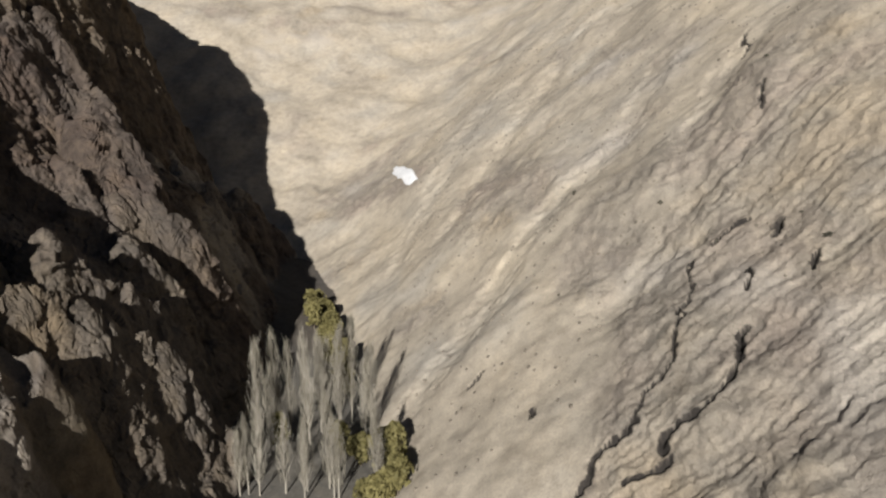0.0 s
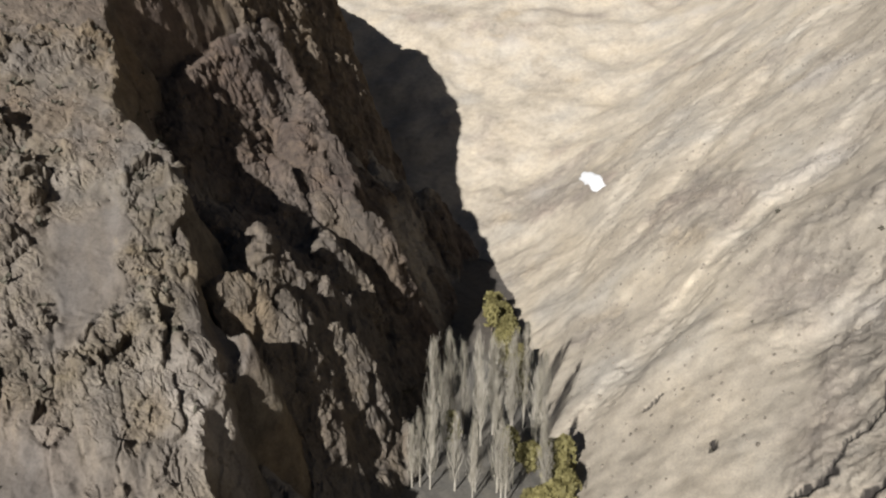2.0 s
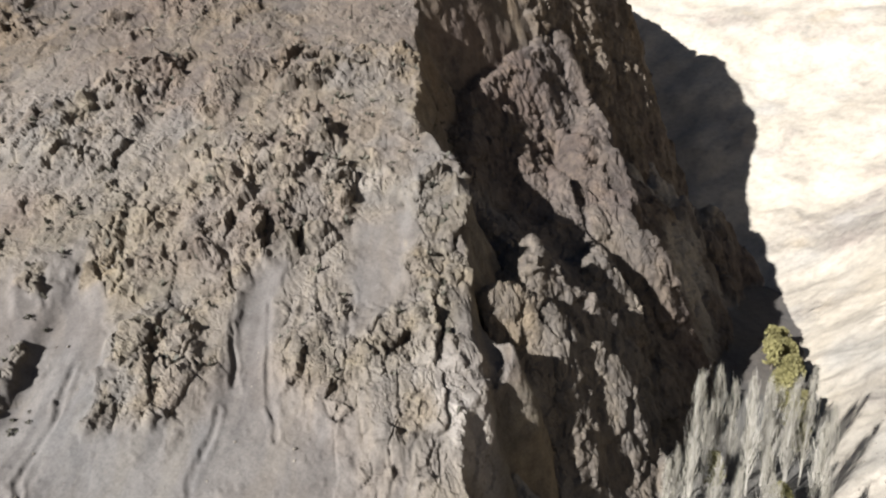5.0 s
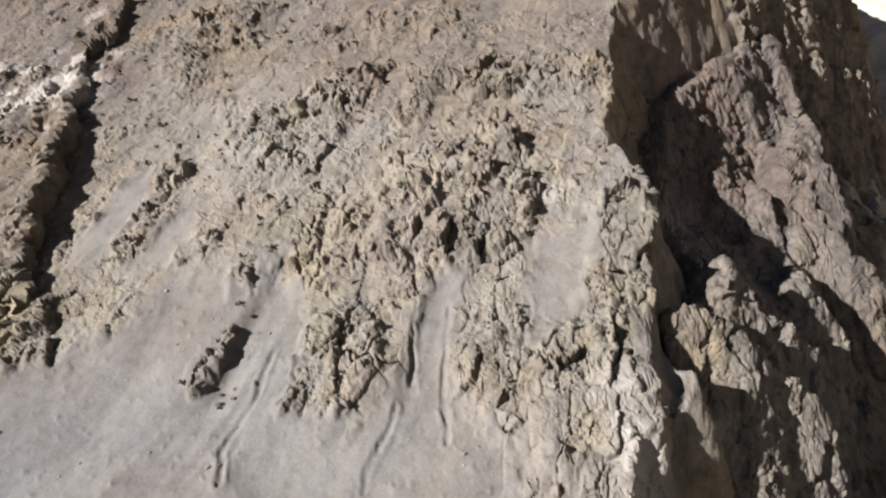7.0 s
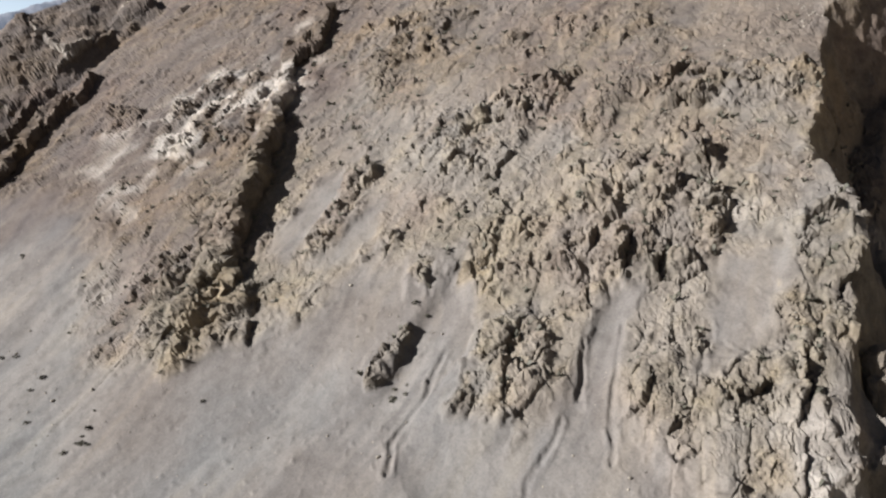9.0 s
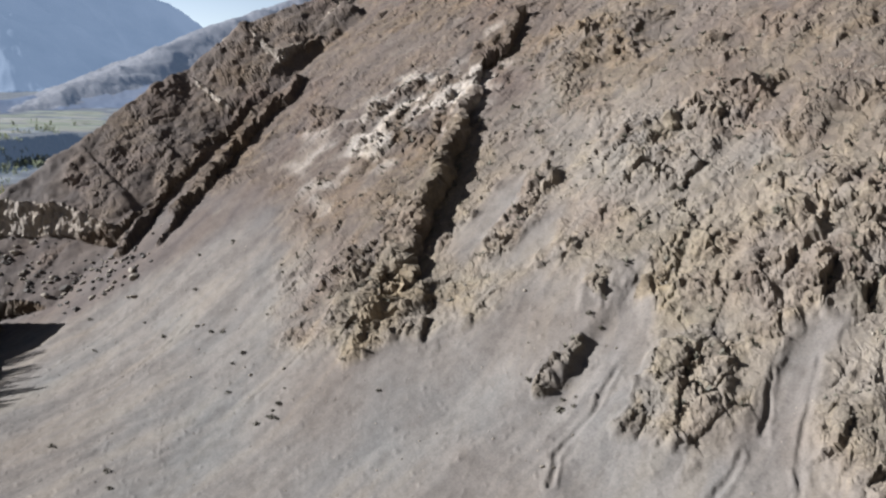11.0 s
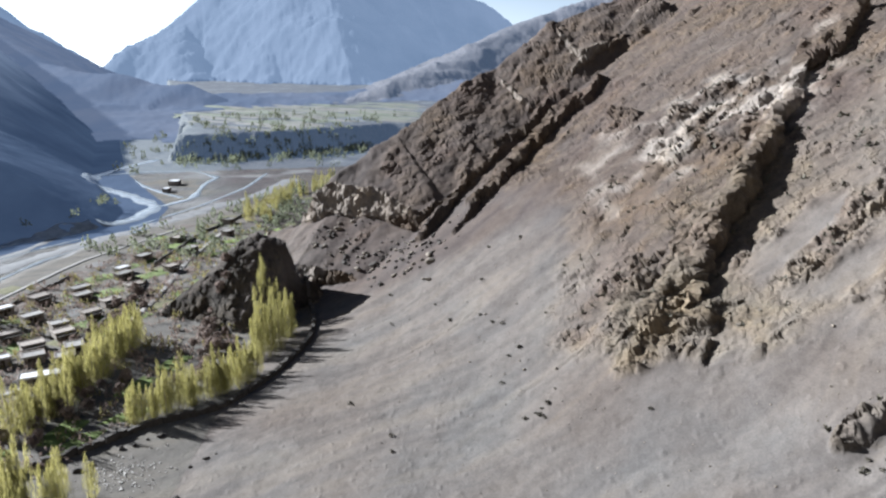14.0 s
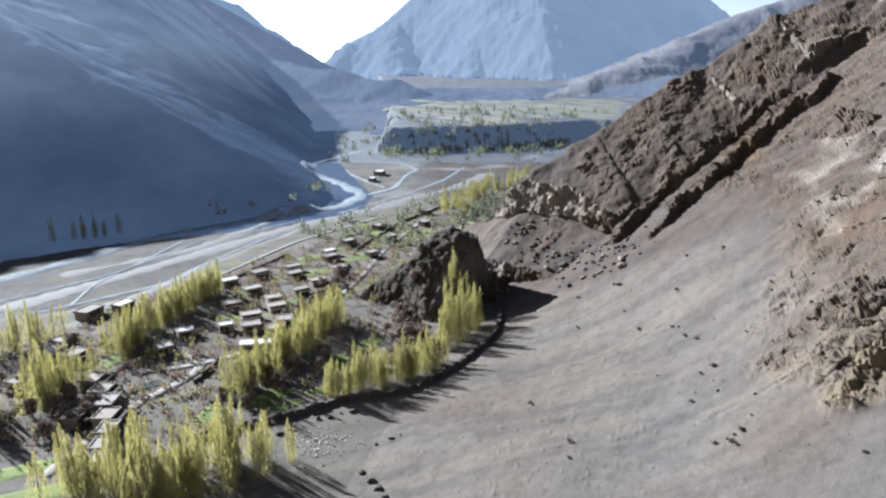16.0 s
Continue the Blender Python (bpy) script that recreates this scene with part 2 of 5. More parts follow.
def smax(a, b, k):
    h = np.clip(0.5 + 0.5 * (a - b) / k, 0, 1)
    return b + (a - b) * h + k * h * (1 - h)


def smooth(e0, e1, x):
    t = np.clip((x - e0) / (e1 - e0), 0, 1)
    return t * t * (3 - 2 * t)


def slope_plane(x, y):
    return -29 - 0.379 * x + 0.536 * y


# crest lines, uphill end first
EDGE = [(-272, 420, 190), (-127, 240, 150), (-119, 178, 110), (-115, 141, 90), (-93, 113, 67), (-74, 103, 59), (-63, 91, 50), (-53, 84, 40), (-51, 71, 33), (-47, 66, 26), (-40, 64, 18), (-20, 40, 0)]
# ribs on the ravine side, upper end first: crest line, how far it stands out, fall to the sunny and to the shaded side
RAVINE_RIBS = [
    [([(-122, 216), (-116, 209), (-98, 192), (-89, 189), (-69, 166), (-63, 158), (-55, 160)], 13, 0.55, 3.0), ([(-128, 256), (-122, 252), (-111, 246), (-104, 248)], 20, 0.6, 3.0), ([(-80, 152), (-72, 147), (-60, 138), (-53, 138)], 9, 0.55, 3.0)],
    [([(-68, 108), (-62, 112), (-56, 113), (-51, 126), (-46, 143)], 9, 0.6, 3.0), ([(-58, 139), (-48, 147)], 7, 0.6, 3.0)],
    [([(-60, 93), (-54, 101), (-49, 107), (-43, 116), (-37, 116), (-31, 110)], 11, 0.5, 3.0), ([(-54, 80), (-46, 79), (-40, 80), (-34, 80)], 7, 0.45, 0.8)],
    [([(-71, 219), (-67, 221), (-61, 241)], 5, 0.7, 3.0), ([(-60, 160), (-50, 172)], 4, 0.7, 3.0), ([(-68, 262), (-57, 270), (-49, 290)], 26, 0.7, 3.0)],
]
RIB_G = [at(74.6, 5.0, 246, 76.8), at(78.0, 1.2, 224, 76.8), at(79.2, -2.5, 198, 76.8), at(80.3, -6.3, 174, 76.8), at(82.6, -10.1, 161, 76.8), at(84.0, -14.0, 149, 76.8), at(88.5, -18.0, 144, 76.8)]
RIB_A = [at(88, 6.5, 330, 81), at(90.4, 4.6, 322, 81), at(93.4, 2.3, 305, 81), at(97, -2.6, 285, 81), at(102.5, -6.6, 262, 81), at(105.9, -10.6, 243, 81)]
RIB_A2 = [at(92.4, 0.2, 290, 81), at(95.2, -3.2, 272, 81), at(99.6, -7.2, 252, 81), at(103.0, -11.0, 232, 81)]
END = [at(86, 8, 400, 81), at(89.9, 5.2, 345, 81), at(96, 3.2, 330, 81), at(100.5, -0.3, 315, 81), at(104.9, -2.9, 300, 81), at(108, -5.4, 292, 81), at(113, -8.4, 284, 81), at(116, -11.5, 280, 81)]
SLAB = [at(118, -11, 300, 81), at(113, -9.2, 280, 81), at(109, -9.6, 266, 81), at(106.2, -10.6, 252, 81), at(104.5, -9.5, 256, 81), at(102, -6.9, 262, 81), at(97.5, -2.9, 280, 81), at(94, 1.4, 300, 81), at(91, 4.2, 318, 81), at(88.5, 6.4, 330, 81)]
KNOLL = [at(127, -18.0, 247, 81.4), at(122.5, -15.2, 244, 81.4), at(120.4, -13.4, 241, 81.4), at(119.2, -12.8, 240, 81.4), at(117.4, -13.6, 238, 81.4), at(116.3, -16.5, 238, 81.4)]
CRACKS = [
    [(41.4, 112), (37, 102), (33.7, 96.6), (32.9, 92.2), (28.2, 88.8), (24.3, 84.6), (20.6, 83.6), (18, 81)],
    [(41.9, 90.5), (37.6, 84.7), (33.7, 80.1), (28.9, 80.7), (27.8, 79.1)],
    [(28, 77.5), (25.3, 77.1), (22.9, 78.1)],
    [(49.5, 113.4), (45, 112)], [(46, 100.6), (44, 97.6)], [(74.3, 180), (68.6, 167)], [(62.4, 142), (60.5, 137)],
    [(52.4, 108), (50.8, 105.9)], [(52.5, 96), (51, 93.8)], [(13.8, 100.4), (14.4, 102.5)], [(8, 120.4), (5, 119.5)],
]
# shallow washes down the canyon wall
WASHES = [[(62, 205), (43.7, 175), (23.4, 163.6), (12.3, 152.3), (4.4, 138.8), (-4.8, 129)], [(72, 172), (55, 152), (47, 129), (41, 121), (30, 116)], [(20, 300), (6, 262), (-4, 236), (-14, 210)], [(60, 300), (36, 262), (18, 232), (2, 200)]]
# narrow rills worn into the scree, and the deep gully beside the hill's edge
RILLS = [[(-72, 43), (-74, 45), (-76, 49), (-78, 52)], [(-86.4, 61), (-82, 57.7), (-79.8, 55.8)], [(-85, 67), (-79, 62), (-74, 57.7), (-69, 54.3)], [(-100.6, 44), (-95, 37.8), (-91.7, 31.2), (-86.7, 28.9)], [(-119.5, 49.5), (-114, 46.9)],
         [(-150, 2), (-143, -9), (-136, -18)], [(-176, -36), (-166, -46), (-158, -58)], [(-196, -52), (-188, -62), (-181, -72)]]
GULLY = [(-60.5, 92), (-57.0, 86.5), (-53.8, 82), (-51, 79), (-48.8, 79), (-45.8, 81.5), (-42, 80)]
# the lower limit of the crags on the hillside: along the slope, up the slope
LIMIT = np.array([(-260, 95), (-230, 95), (-200, 112), (-165, 100), (-144, 79), (-127, 75), (-112, 81), (-99, 87), (-89, 91), (-83, 104), (-66, 111), (-56, 108), (-50, 87), (-39, 83), (-34, 92), (-19, 87), (-10, 80), (10, 55)], float)
# outcrops on it: along, up, half widths, how far they stand out
OUTCROPS = [(-36, 124, 14, 14, 4.5), (-45, 92, 7, 11, 4.0), (-54, 113, 8, 6, 2.5), (-67, 92, 2.4, 5, 0.5), (-69, 107, 4, 4, 1.6), (-13, 95, 12, 8, 3.6), (-4, 89, 7, 8, 3.0), (-5, 115, 5, 16, 3.0), (-30, 158, 22, 6, 2.6), (-111, 88, 11, 8, 2.6),
            (-78, 139, 11, 8, 2.8), (-70, 152, 8, 6, 2.2), (-119, 177, 14, 10, 2.6), (-166, 143, 17, 15, 3.4), (-205, 140, 9, 5, 2.0), (-97, 118, 4, 10, 2.0), (-130, 96, 7, 6, 2.0)]
CHUTES = [(-14.5, 112, 4.5, 11), (-32.5, 100, 3.2, 13), (-62, 97, 4.2, 15), (-88, 113, 3.5, 9), (-57, 84, 7, 5), (-104, 118, 4, 14)]


def on_slope(x, y):
    return 0.816 * x + 0.577 * y, -0.577 * x + 0.816 * y


def crag_mask(x, y, patch):
    """1 where the hillside is broken rock, 0 on the scree."""
    u, v = on_slope(x, y)
    warp = perlin(x / 9, y / 9, 0 * x + 3.3) + 0.6 * perlin(x / 4, y / 4, 0 * x + 1.3)
    u, v = u + 7 * patch + 3 * warp, v + 8 * warp
    tufts = perlin(x / 6, y / 6, 0 * x + 7.1) + 0.6 * perlin(x / 2.6, y / 2.6, 0 * x + 9.1)
    m = smooth(-5, 7, v - np.interp(u, LIMIT[:, 0], LIMIT[:, 1])) * (0.38 + 0.6 * smooth(-0.15, 0.32, patch + 0.5 * tufts))
    for a, b, ra, rb, _ in OUTCROPS:
        m = np.maximum(m, smooth(1.3, 0.8, np.hypot((u - a) / ra, (v - b) / rb)) * (0.45 + 0.55 * smooth(-0.3, 0.2, tufts)))
    for a, b, ra, rb in CHUTES:
        m = m * (0.06 + 0.94 * smooth(0.6, 1.35, np.hypot((u - a) / ra, (v - b) / rb) + 0.25 * tufts))
    return m


def layers(x, y):
    """All the large forms, highest first wins."""
    r = np.hypot(x, y)
    wob = 6 * fbm(x, y, 0 * x, 60, 3)
    rag = 2.6 * fbm(x, y, 0 * x + 5, 13, 3)
    out = []
    # valley floor, down to the river plain
    bank, _ = side(x, y, [(-40, -300, 0), (-119, -238, 0), (-145, -217, 0), (-178, -217, 0), (-210, -229, 0), (-284, -240, 0), (-346, -231, 0), (-466, -213, 0), (-760, -190, 0)])
    floor = 0.0 - 4.5 * smooth(0, 18, -bank + rag) * (y < -100)
    out.append(floor)
    # the long slope, cut off at its two edges
    u, v = on_slope(x, y)
    hill = slope_plane(x, y) + 0.5 * wob
    for a, b, ra, rb, tall in OUTCROPS:
        reach = np.hypot((u + 2.2 * rag - a) / ra, (v + 2.2 * rag - b) / rb)
        hill = hill + 0.42 * tall * smooth(1.3, 0.75, reach) * (0.9 + 1.1 * perlin(x / 6, y / 6, 0 * x + tall))
    for a, b, ra, rb in CHUTES[1:3]:
        hill = hill - 1.6 * smooth(1.2, 0.3, np.hypot((u - a) / ra, (v - b) / rb))
    e, _ = side(x, y, EDGE)
    hill = hill - 2.6 * np.maximum(0, -e + 0.25 * wob + 1.2 * rag)
    # unseen hilltop, capped and humped to shape its shadow on the canyon wall
    hill = np.minimum(hill, 170 + np.interp(x, [-330, -230], [0, 1]) * (np.interp(y, [100, 150, 240, 275], [125, 106, 106, 136]) - 170) + 15 * np.exp(-((x + 163) ** 2 + (y - 290) ** 2) / 400) + 1.5 * wob + 2 * rag)
    w, wz = side(x, y, END)
    hill = np.minimum(hill, wz + 2 - 0.9 * w - 0.4 * wob + 400 * (r < 230))
    apron = 0.17 * ((y + 92) * 0.95 - 0.3 * (x + 140))
    apron = np.where(x < 10, np.minimum(apron, 22) - 0.9 * np.maximum(0, y - 30), -9)
    hill = smax(hill, np.minimum(apron, 22) - 60 * (r > 300) - 3.0 * np.maximum(0, -e - 20), 10)
    slab = np.where(w > 0, wz - 0.9 * w, wz + 0.5 * w) + rag + 1.3 * ridged(x, y, 0 * x + 9, 22, 4, 0.6)
    c, cz = side(x + 0.6 * rag, y + 0.6 * rag, SLAB)
    slab = slab - 3.2 * np.maximum(0, c)
    talus = np.where(c > -3, cz - 9 - 0.62 * np.maximum(0, c) + 0.8 * rag, -99) - 3 * np.maximum(0, c - 26)
    slab = np.maximum(slab, talus)
    cut, _ = side(x + 0.5 * rag, y + 0.5 * rag, [(a, b, 0) for a, b in GULLY])
    cut = 4 * smooth(3.6, 0.6, np.abs(cut)) * smooth(75, 79, y)
    out.append(np.maximum(hill, np.where(r > 215, slab, -99)) - cut)
    # ravine side and the ribs that run down it
    d = -(x + 34) * 0.99 - (y - 120) * 0.1
    flank = np.minimum(np.minimum(-12 + 1.7 * d, 14 + 0.75 * d) + 0.8 * np.maximum(0, d - 50) + 0.5 * wob + rag, 118)
    flank = flank - 1.5 * np.maximum(0, 13 + e) * (0.6 + 0.4 * smooth(92, 114, y)) - 0.45 * np.maximum(0, y - 198) - 0.25 * np.maximum(0, 30 - np.abs(y - 140)) * smooth(16, 30, d)
    here = (y > 60) & (e < -1)
    out.append(np.where(here, flank, -99))
    sx, sy = x + 0.25 * wob + 1.2 * rag, y - 0.25 * wob + 1.2 * rag
    for ribs in RAVINE_RIBS:
        best = np.full(x.shape, -99.0)
        for line, tall, sunny, shaded in ribs:
            k, _ = side(sx, sy, [(p, q, 0) for p, q in line])
            up = tall * (1 + 0.5 * perlin(x / 9, y / 9, 0 * x + tall)) - np.where(k > 0, sunny, shaded) * np.abs(k)
            best = np.maximum(best, np.where(up > 0.05, flank + up, -99))
        out.append(np.where(here & (e < -1), best, -99))
    wall = smax(-1 + 0.8 * ((x + 13) * 0.97 + (y - 114) * 0.235), -156 + 0.54 * y - 0.05 * x, 36)
    along, down = -0.242 * x + 0.97 * y, 0.97 * x + 0.242 * y
    flute = fbm(along + 0.25 * down + 0.6 * wob, down * 0.25, 0 * x, 15, 4)
    wall = wall + 1.3 * wob + 0.10 * flute + 0.5 * rag
    out.append(np.minimum(wall, 900) - 99 * (y < 20) * (x < 0))
    broken_crest = ridged(x, y, 0 * x + 3, 24, 4, 0.6)
    for line, left, right in ((RIB_G, 5.0, 0.8), (RIB_A, 4.5, 1.0), (RIB_A2, 4.5, 0.9)):
        d, z = side(x + (0.4 if line is RIB_G else 0.9) * wob + 2.2 * rag, y - 0.5 * wob + 2.2 * rag, line)
        z = np.minimum(z, slope_plane(x, y) + (6.0 if line is RIB_G else 4.0) + 0.5 * wob)
        z = z + (2.5 if line is RIB_G else 5.0) * perlin(x / 13, y / 13, 0 * x + left)
        out.append(z - 0.8 + 1.0 * rag + 2.2 * broken_crest - np.where(d < 0, left, right) * np.abs(d))
    out.append(roof(x + rag, y + rag, KNOLL, 0.9, 1.45, 2) + 0.3 * wob)
    # the far side of the valley
    far, _ = side(x, y, [(-1700, -1180, 0), (-700, -475, 0), (-604, -424, 0), (-606, -396, 0), (-640, -370, 0), (-662, -338, 0), (-719, -300, 0), (-790, -262, 0), (-900, 60, 0)])
    out.append(-5 + 24 * smooth(0, 14, -far + 0.8 * wob + 2 * rag + 15 * ridged(x, y, 0 * x, 30, 4)) + 0.02 * np.maximum(0, -far) - 99 * (far > 25))
    south, _ = side(x, y, [(300, -420, 0), (-184, -356, 0), (-230, -334, 0), (-279, -302, 0), (-327, -276, 0), (-371, -298, 0), (-404, -332, 0), (-445, -374, 0), (-509, -437, 0), (-805, -675, 0), (-4800, -4200, 0)])
    # flat river bank kept in the mountain's sheet, so its haze glow brightens it
    out.append(np.where(south < 26, -4.42 + 1.0 * smooth(0, 6, -south + rag) + np.minimum(np.interp(x, [-900, -600, -430], [0.82, 0.74, 0.53]) * np.maximum(0, -south), 92 + 0.125 * r + 2 * wob) + 0.6 * wob * np.clip(-south / 60, 0, 2) + 4 * ridged(x, y, 0 * x, 170, 3) * np.clip(-south / 150, 0, 3), -99))
    out.append(roof(x, y, [at(152, 12, 3300), at(140, 6, 2600), at(133, 0.4, 1700, 80), at(130.6, -0.2, 1500, 80), at(128, -0.4, 1400, 80), at(126.3, -1.0, 1350, 80), at(123.7, -1.2, 1300, 80), at(121.5, -2.1, 1250, 80), at(120.5, -3.6, 1230, 80)], 0.5, 0.5, 20) + 12 * ridged(x, y, 0 * x, 120, 4) - 3)
    out[-1] = np.maximum(out[-1], roof(x, y, [at(128, -1.3, 1450), at(120, -1.6, 1350), at(112, -1.5, 1400), at(104, -0.4, 1500)], 0.12, 0.1, 20) + 0.6 * wob + 14 * ridged(x, y, 0 * x, 160, 4) - 3)
    peak = roof(x, y, [at(130.6, -0.8, 4000, 80), at(128.4, 1.0, 4000, 80), at(125.3, 3.0, 3900, 80), at(122, 5.0, 3900, 80), at(114, 11, 3900, 80), at(106, 7.2, 4000, 80), at(102.5, 5.1, 4000, 80), at(98.5, 3.1, 4000, 80), at(94, 0, 4100, 80)], 0.6, 0.55, 40)
    for spur in ([at(114, 10.5, 3850, 80), at(115.5, 6, 3400, 80), at(117, 1, 2900, 80), at(118, -1.5, 2600, 80)], [at(107, 7, 3900, 80), at(106, 3, 3300, 80), at(105, 0, 2900, 80)], [at(123.5, 3.8, 3800, 80), at(123, 1, 3300, 80), at(122.5, -1, 3000, 80)]):
        peak = np.maximum(peak, roof(x, y, spur, 0.75, 0.7, 30))
    peak = np.maximum(peak, roof(x, y, [at(142, 8, 4400, 80), at(136.7, 4.8, 4400, 80), at(134.5, 3.4, 4400, 80), at(132.2, 1.9, 4400, 80), at(129.5, 0, 4400, 80), at(127, -2, 4400, 80)], 0.6, 0.5, 30))
    out.append(peak + 150 * ridged(x, y, 0 * x, 700, 6, 0.58) - 50)
    out.append(roof(x, y, [at(118, -3.9, 1100, 80), at(115.6, -3.5, 1150, 80), at(111.8, -2.8, 1250, 80), at(107.9, -1.0, 1400, 80), at(104.4, 0.3, 1550, 80), at(100.9, 2.0, 1750, 80), at(96.5, 3.8, 2000, 80), at(90, 6, 2300, 80)], 0.35, 0.3, 20) + 1.0 * wob + 22 * ridged(x, y, 0 * x, 170, 5) - 5)
    return out


def ground_height(x, y):
    x, y = np.asarray(x, np.float32), np.asarray(y, np.float32)
    return np.concatenate([np.max(layers(x[k:k + 40], y[k:k + 40]), axis=0) for k in range(0, len(x), 40)])


az_all = np.concatenate([np.linspace(-34, 104, 1060), np.linspace(104, 132, 320)[1:], np.linspace(132, 156, 120)[1:], np.linspace(156, 326, 60)[1:-1]])
az_r = np.radians(az_all)
coarse = np.concatenate([np.linspace(0.01, 13, 14), np.geomspace(14, 4900, 520)])
cx, cy = -np.sin(az_r)[:, None] * coarse, np.cos(az_r)[:, None] * coarse
ch = ground_height(cx, cy)
step = np.hypot(np.diff(coarse)[None, :], np.diff(ch, axis=1)) / (coarse[None, 1:] + 40)
far_share = np.interp(az_all, [84, 98, 150, 160], [0.04, 1, 1, 0.1])[:, None]
share = np.interp(coarse[1:], [0, 50, 62, 330, 480, 5000], [0.06, 0.06, 1, 1, 0.4, 0.34])[None, :]
step = np.minimum(step, 0.10) * share * (1 + (far_share - 1) * smooth(560, 700, coarse[1:])[None, :])
way = np.concatenate([np.zeros((len(az_all), 1)), np.cumsum(step, axis=1)], axis=1)
rad = np.empty((len(az_all), NR))
for i in range(len(az_all)):
    rad[i] = np.interp(np.linspace(0, way[i, -1], NR), way[i], coarse)
for _ in range(3):
    rad[1:-1] = (rad[:-2] + 2 * rad[1:-1] + rad[2:]) / 4
X, Y = -np.sin(az_r)[:, None] * rad, np.cos(az_r)[:, None] * rad
kind, Z = np.empty(X.shape, np.int32), np.empty(X.shape)
for k in range(0, len(X), 40):
    stack = np.array(layers(X[k:k + 40].astype(np.float32), Y[k:k + 40].astype(np.float32)))
    kind[k:k + 40], Z[k:k + 40] = stack.argmax(0), stack.max(0)
# far valley floor joins the terrace sheet, to take on its haze glow
kind[(kind == 0) & (rad > 640)] = 12
# outward directions of the large forms
ti = np.gradient(np.stack([X, Y, Z], -1), axis=0)
tj = np.gradient(np.stack([X, Y, Z], -1), axis=1)
nor = np.cross(tj, ti)
nor /= np.maximum(1e-9, np.linalg.norm(nor, axis=-1))[..., None]
nor[nor[..., 2] < 0] *= -1
steep = 1 - nor[..., 2]
# where bedrock shows
patch = fbm(X, Y, Z, 38, 4)
hill = (kind == 1) | (kind == 8) | (kind == 9) | (kind == 10)
crag = np.where(hill, crag_mask(X, Y, patch), 0.0)
crag = np.where((kind == 1) & (rad > 215) & (slope_plane(X, Y) + 6 < Z), np.maximum(crag, smooth(0.30, 0.5, steep)), crag)
crag = np.where((kind == 1) & (rad > 215) & (slope_plane(X, Y) + 6 < Z), np.maximum(crag, 0.1 + 0.4 * smooth(0.05, 0.3, patch)), crag)
crag = np.where((kind == 1) & (rad < 300), np.maximum(crag, smooth(0.36, 0.6, steep)), crag)
crag = np.where(np.isin(kind, [8, 9, 10]), np.maximum(crag, smooth(-0.5, -0.1, patch)), crag)
crag = np.where(np.isin(kind, [2, 3, 4, 5, 6]), 0.7 + 0.3 * smooth(-0.1, 0.1, patch), crag)
az_deg = np.degrees(np.arctan2(-X, Y))
worn = smooth(0, -5, az_deg + 11 + 0.19 * (Z - 19) + 6 * patch) * smooth(100, 62, Z)
crag = np.where(kind == 7, smooth(-0.1, 0.35, patch + 0.7 * worn - 0.1), crag)
crag = np.where(kind == 11, 0.6 + 0.4 * smooth(0.18, 0.32, steep), crag)
crag = np.where(kind >= 12, 0.6, crag)
crag = np.where(kind == 0, smooth(-1.0, -3.5, Z) * (Y < -150), crag)
lump = np.zeros(X.shape)
rocky = (crag > 0.04) & (rad < 430) & (rad > 40) & (kind < 12) & (kind > 0)
bx, by, bz = X[rocky], Y[rocky], Z[rocky]
wx, wy, wz_ = (1.5 * fbm(bx, by, bz + 31 * k, 6, 2) for k in (0, 1, 2))
bu, bv = on_slope(bx, by)
strength = np.zeros(bx.shape)
for a, b, ra, rb, tall in OUTCROPS:
    strength = np.maximum(strength, smooth(1.45, 0.85, np.hypot((bu + 1.5 * wx - a) / ra, (bv + 1.5 * wy - b) / rb)))
patchy = fbm(bx, by, bz + 50, 11, 4, 0.6)
strength = 0.24 + 0.6 * smooth(0.0, 0.3, patchy) + strength * (0.5 + 1.0 * smooth(-0.15, 0.16, patchy))
strength = np.where((kind[rocky] == 1) & (rad[rocky] > 215), np.maximum(strength, 0.35 + 0.7 * smooth(0.25, 0.45, steep[rocky])), strength)
strength = np.where(kind[rocky] == 1, strength, 0.8)
spine = ridged(bu + 0.3 * bv + 1.6 * wx, 0.5 * bv + 1.6 * wy, 0.3 * bz, 11, 6, 0.62)
slabs = blocks(bu + wx, 0.7 * bv + wy, 0.7 * bz + wz_, 4.6)
chips = blocks(bu + 0.4 * wx, 0.75 * bv + 0.4 * wy, 0.75 * bz, 2.0)
grains = blocks(bu, 0.8 * bv, 0.8 * bz, 0.95)
broken = 2.2 * spine + 1.35 * slabs + 0.62 * chips + 0.2 * grains
lump[rocky] = broken * np.minimum(strength, 1.5)
su, sv = on_slope(X, Y)
wall_w = smooth(-25, 25, (-1 + 0.8 * ((X + 13) * 0.97 + (Y - 114) * 0.235)) - (-156 + 0.54 * Y - 0.05 * X))
across = np.where(kind == 7, wall_w * (-0.235 * X + 0.97 * Y) + (1 - wall_w) * (X + 300), su)
fall = np.where(kind == 7, Z, sv)
lump = np.where(kind == 7, 2.3 * fbm(X, 0.42 * Y, Z, 7, 5, 0.64) + 1.1 * ridged(X, 0.42 * Y, Z, 12, 5, 0.62) + worn * 2.4 * ridged(across + 5 * patch, 0.3 * fall, 0 * X, 5, 5, 0.66), lump)
spur = np.isin(kind, [2, 3, 4, 5, 6])
lump[spur] *= 0.8
soft_n = fbm(X, np.where(kind == 7, 0.42, 1.0) * Y, Z, 14, 5)
pebbles = np.maximum(0, fbm(X, Y, Z, 1.6, 2) - 0.28)
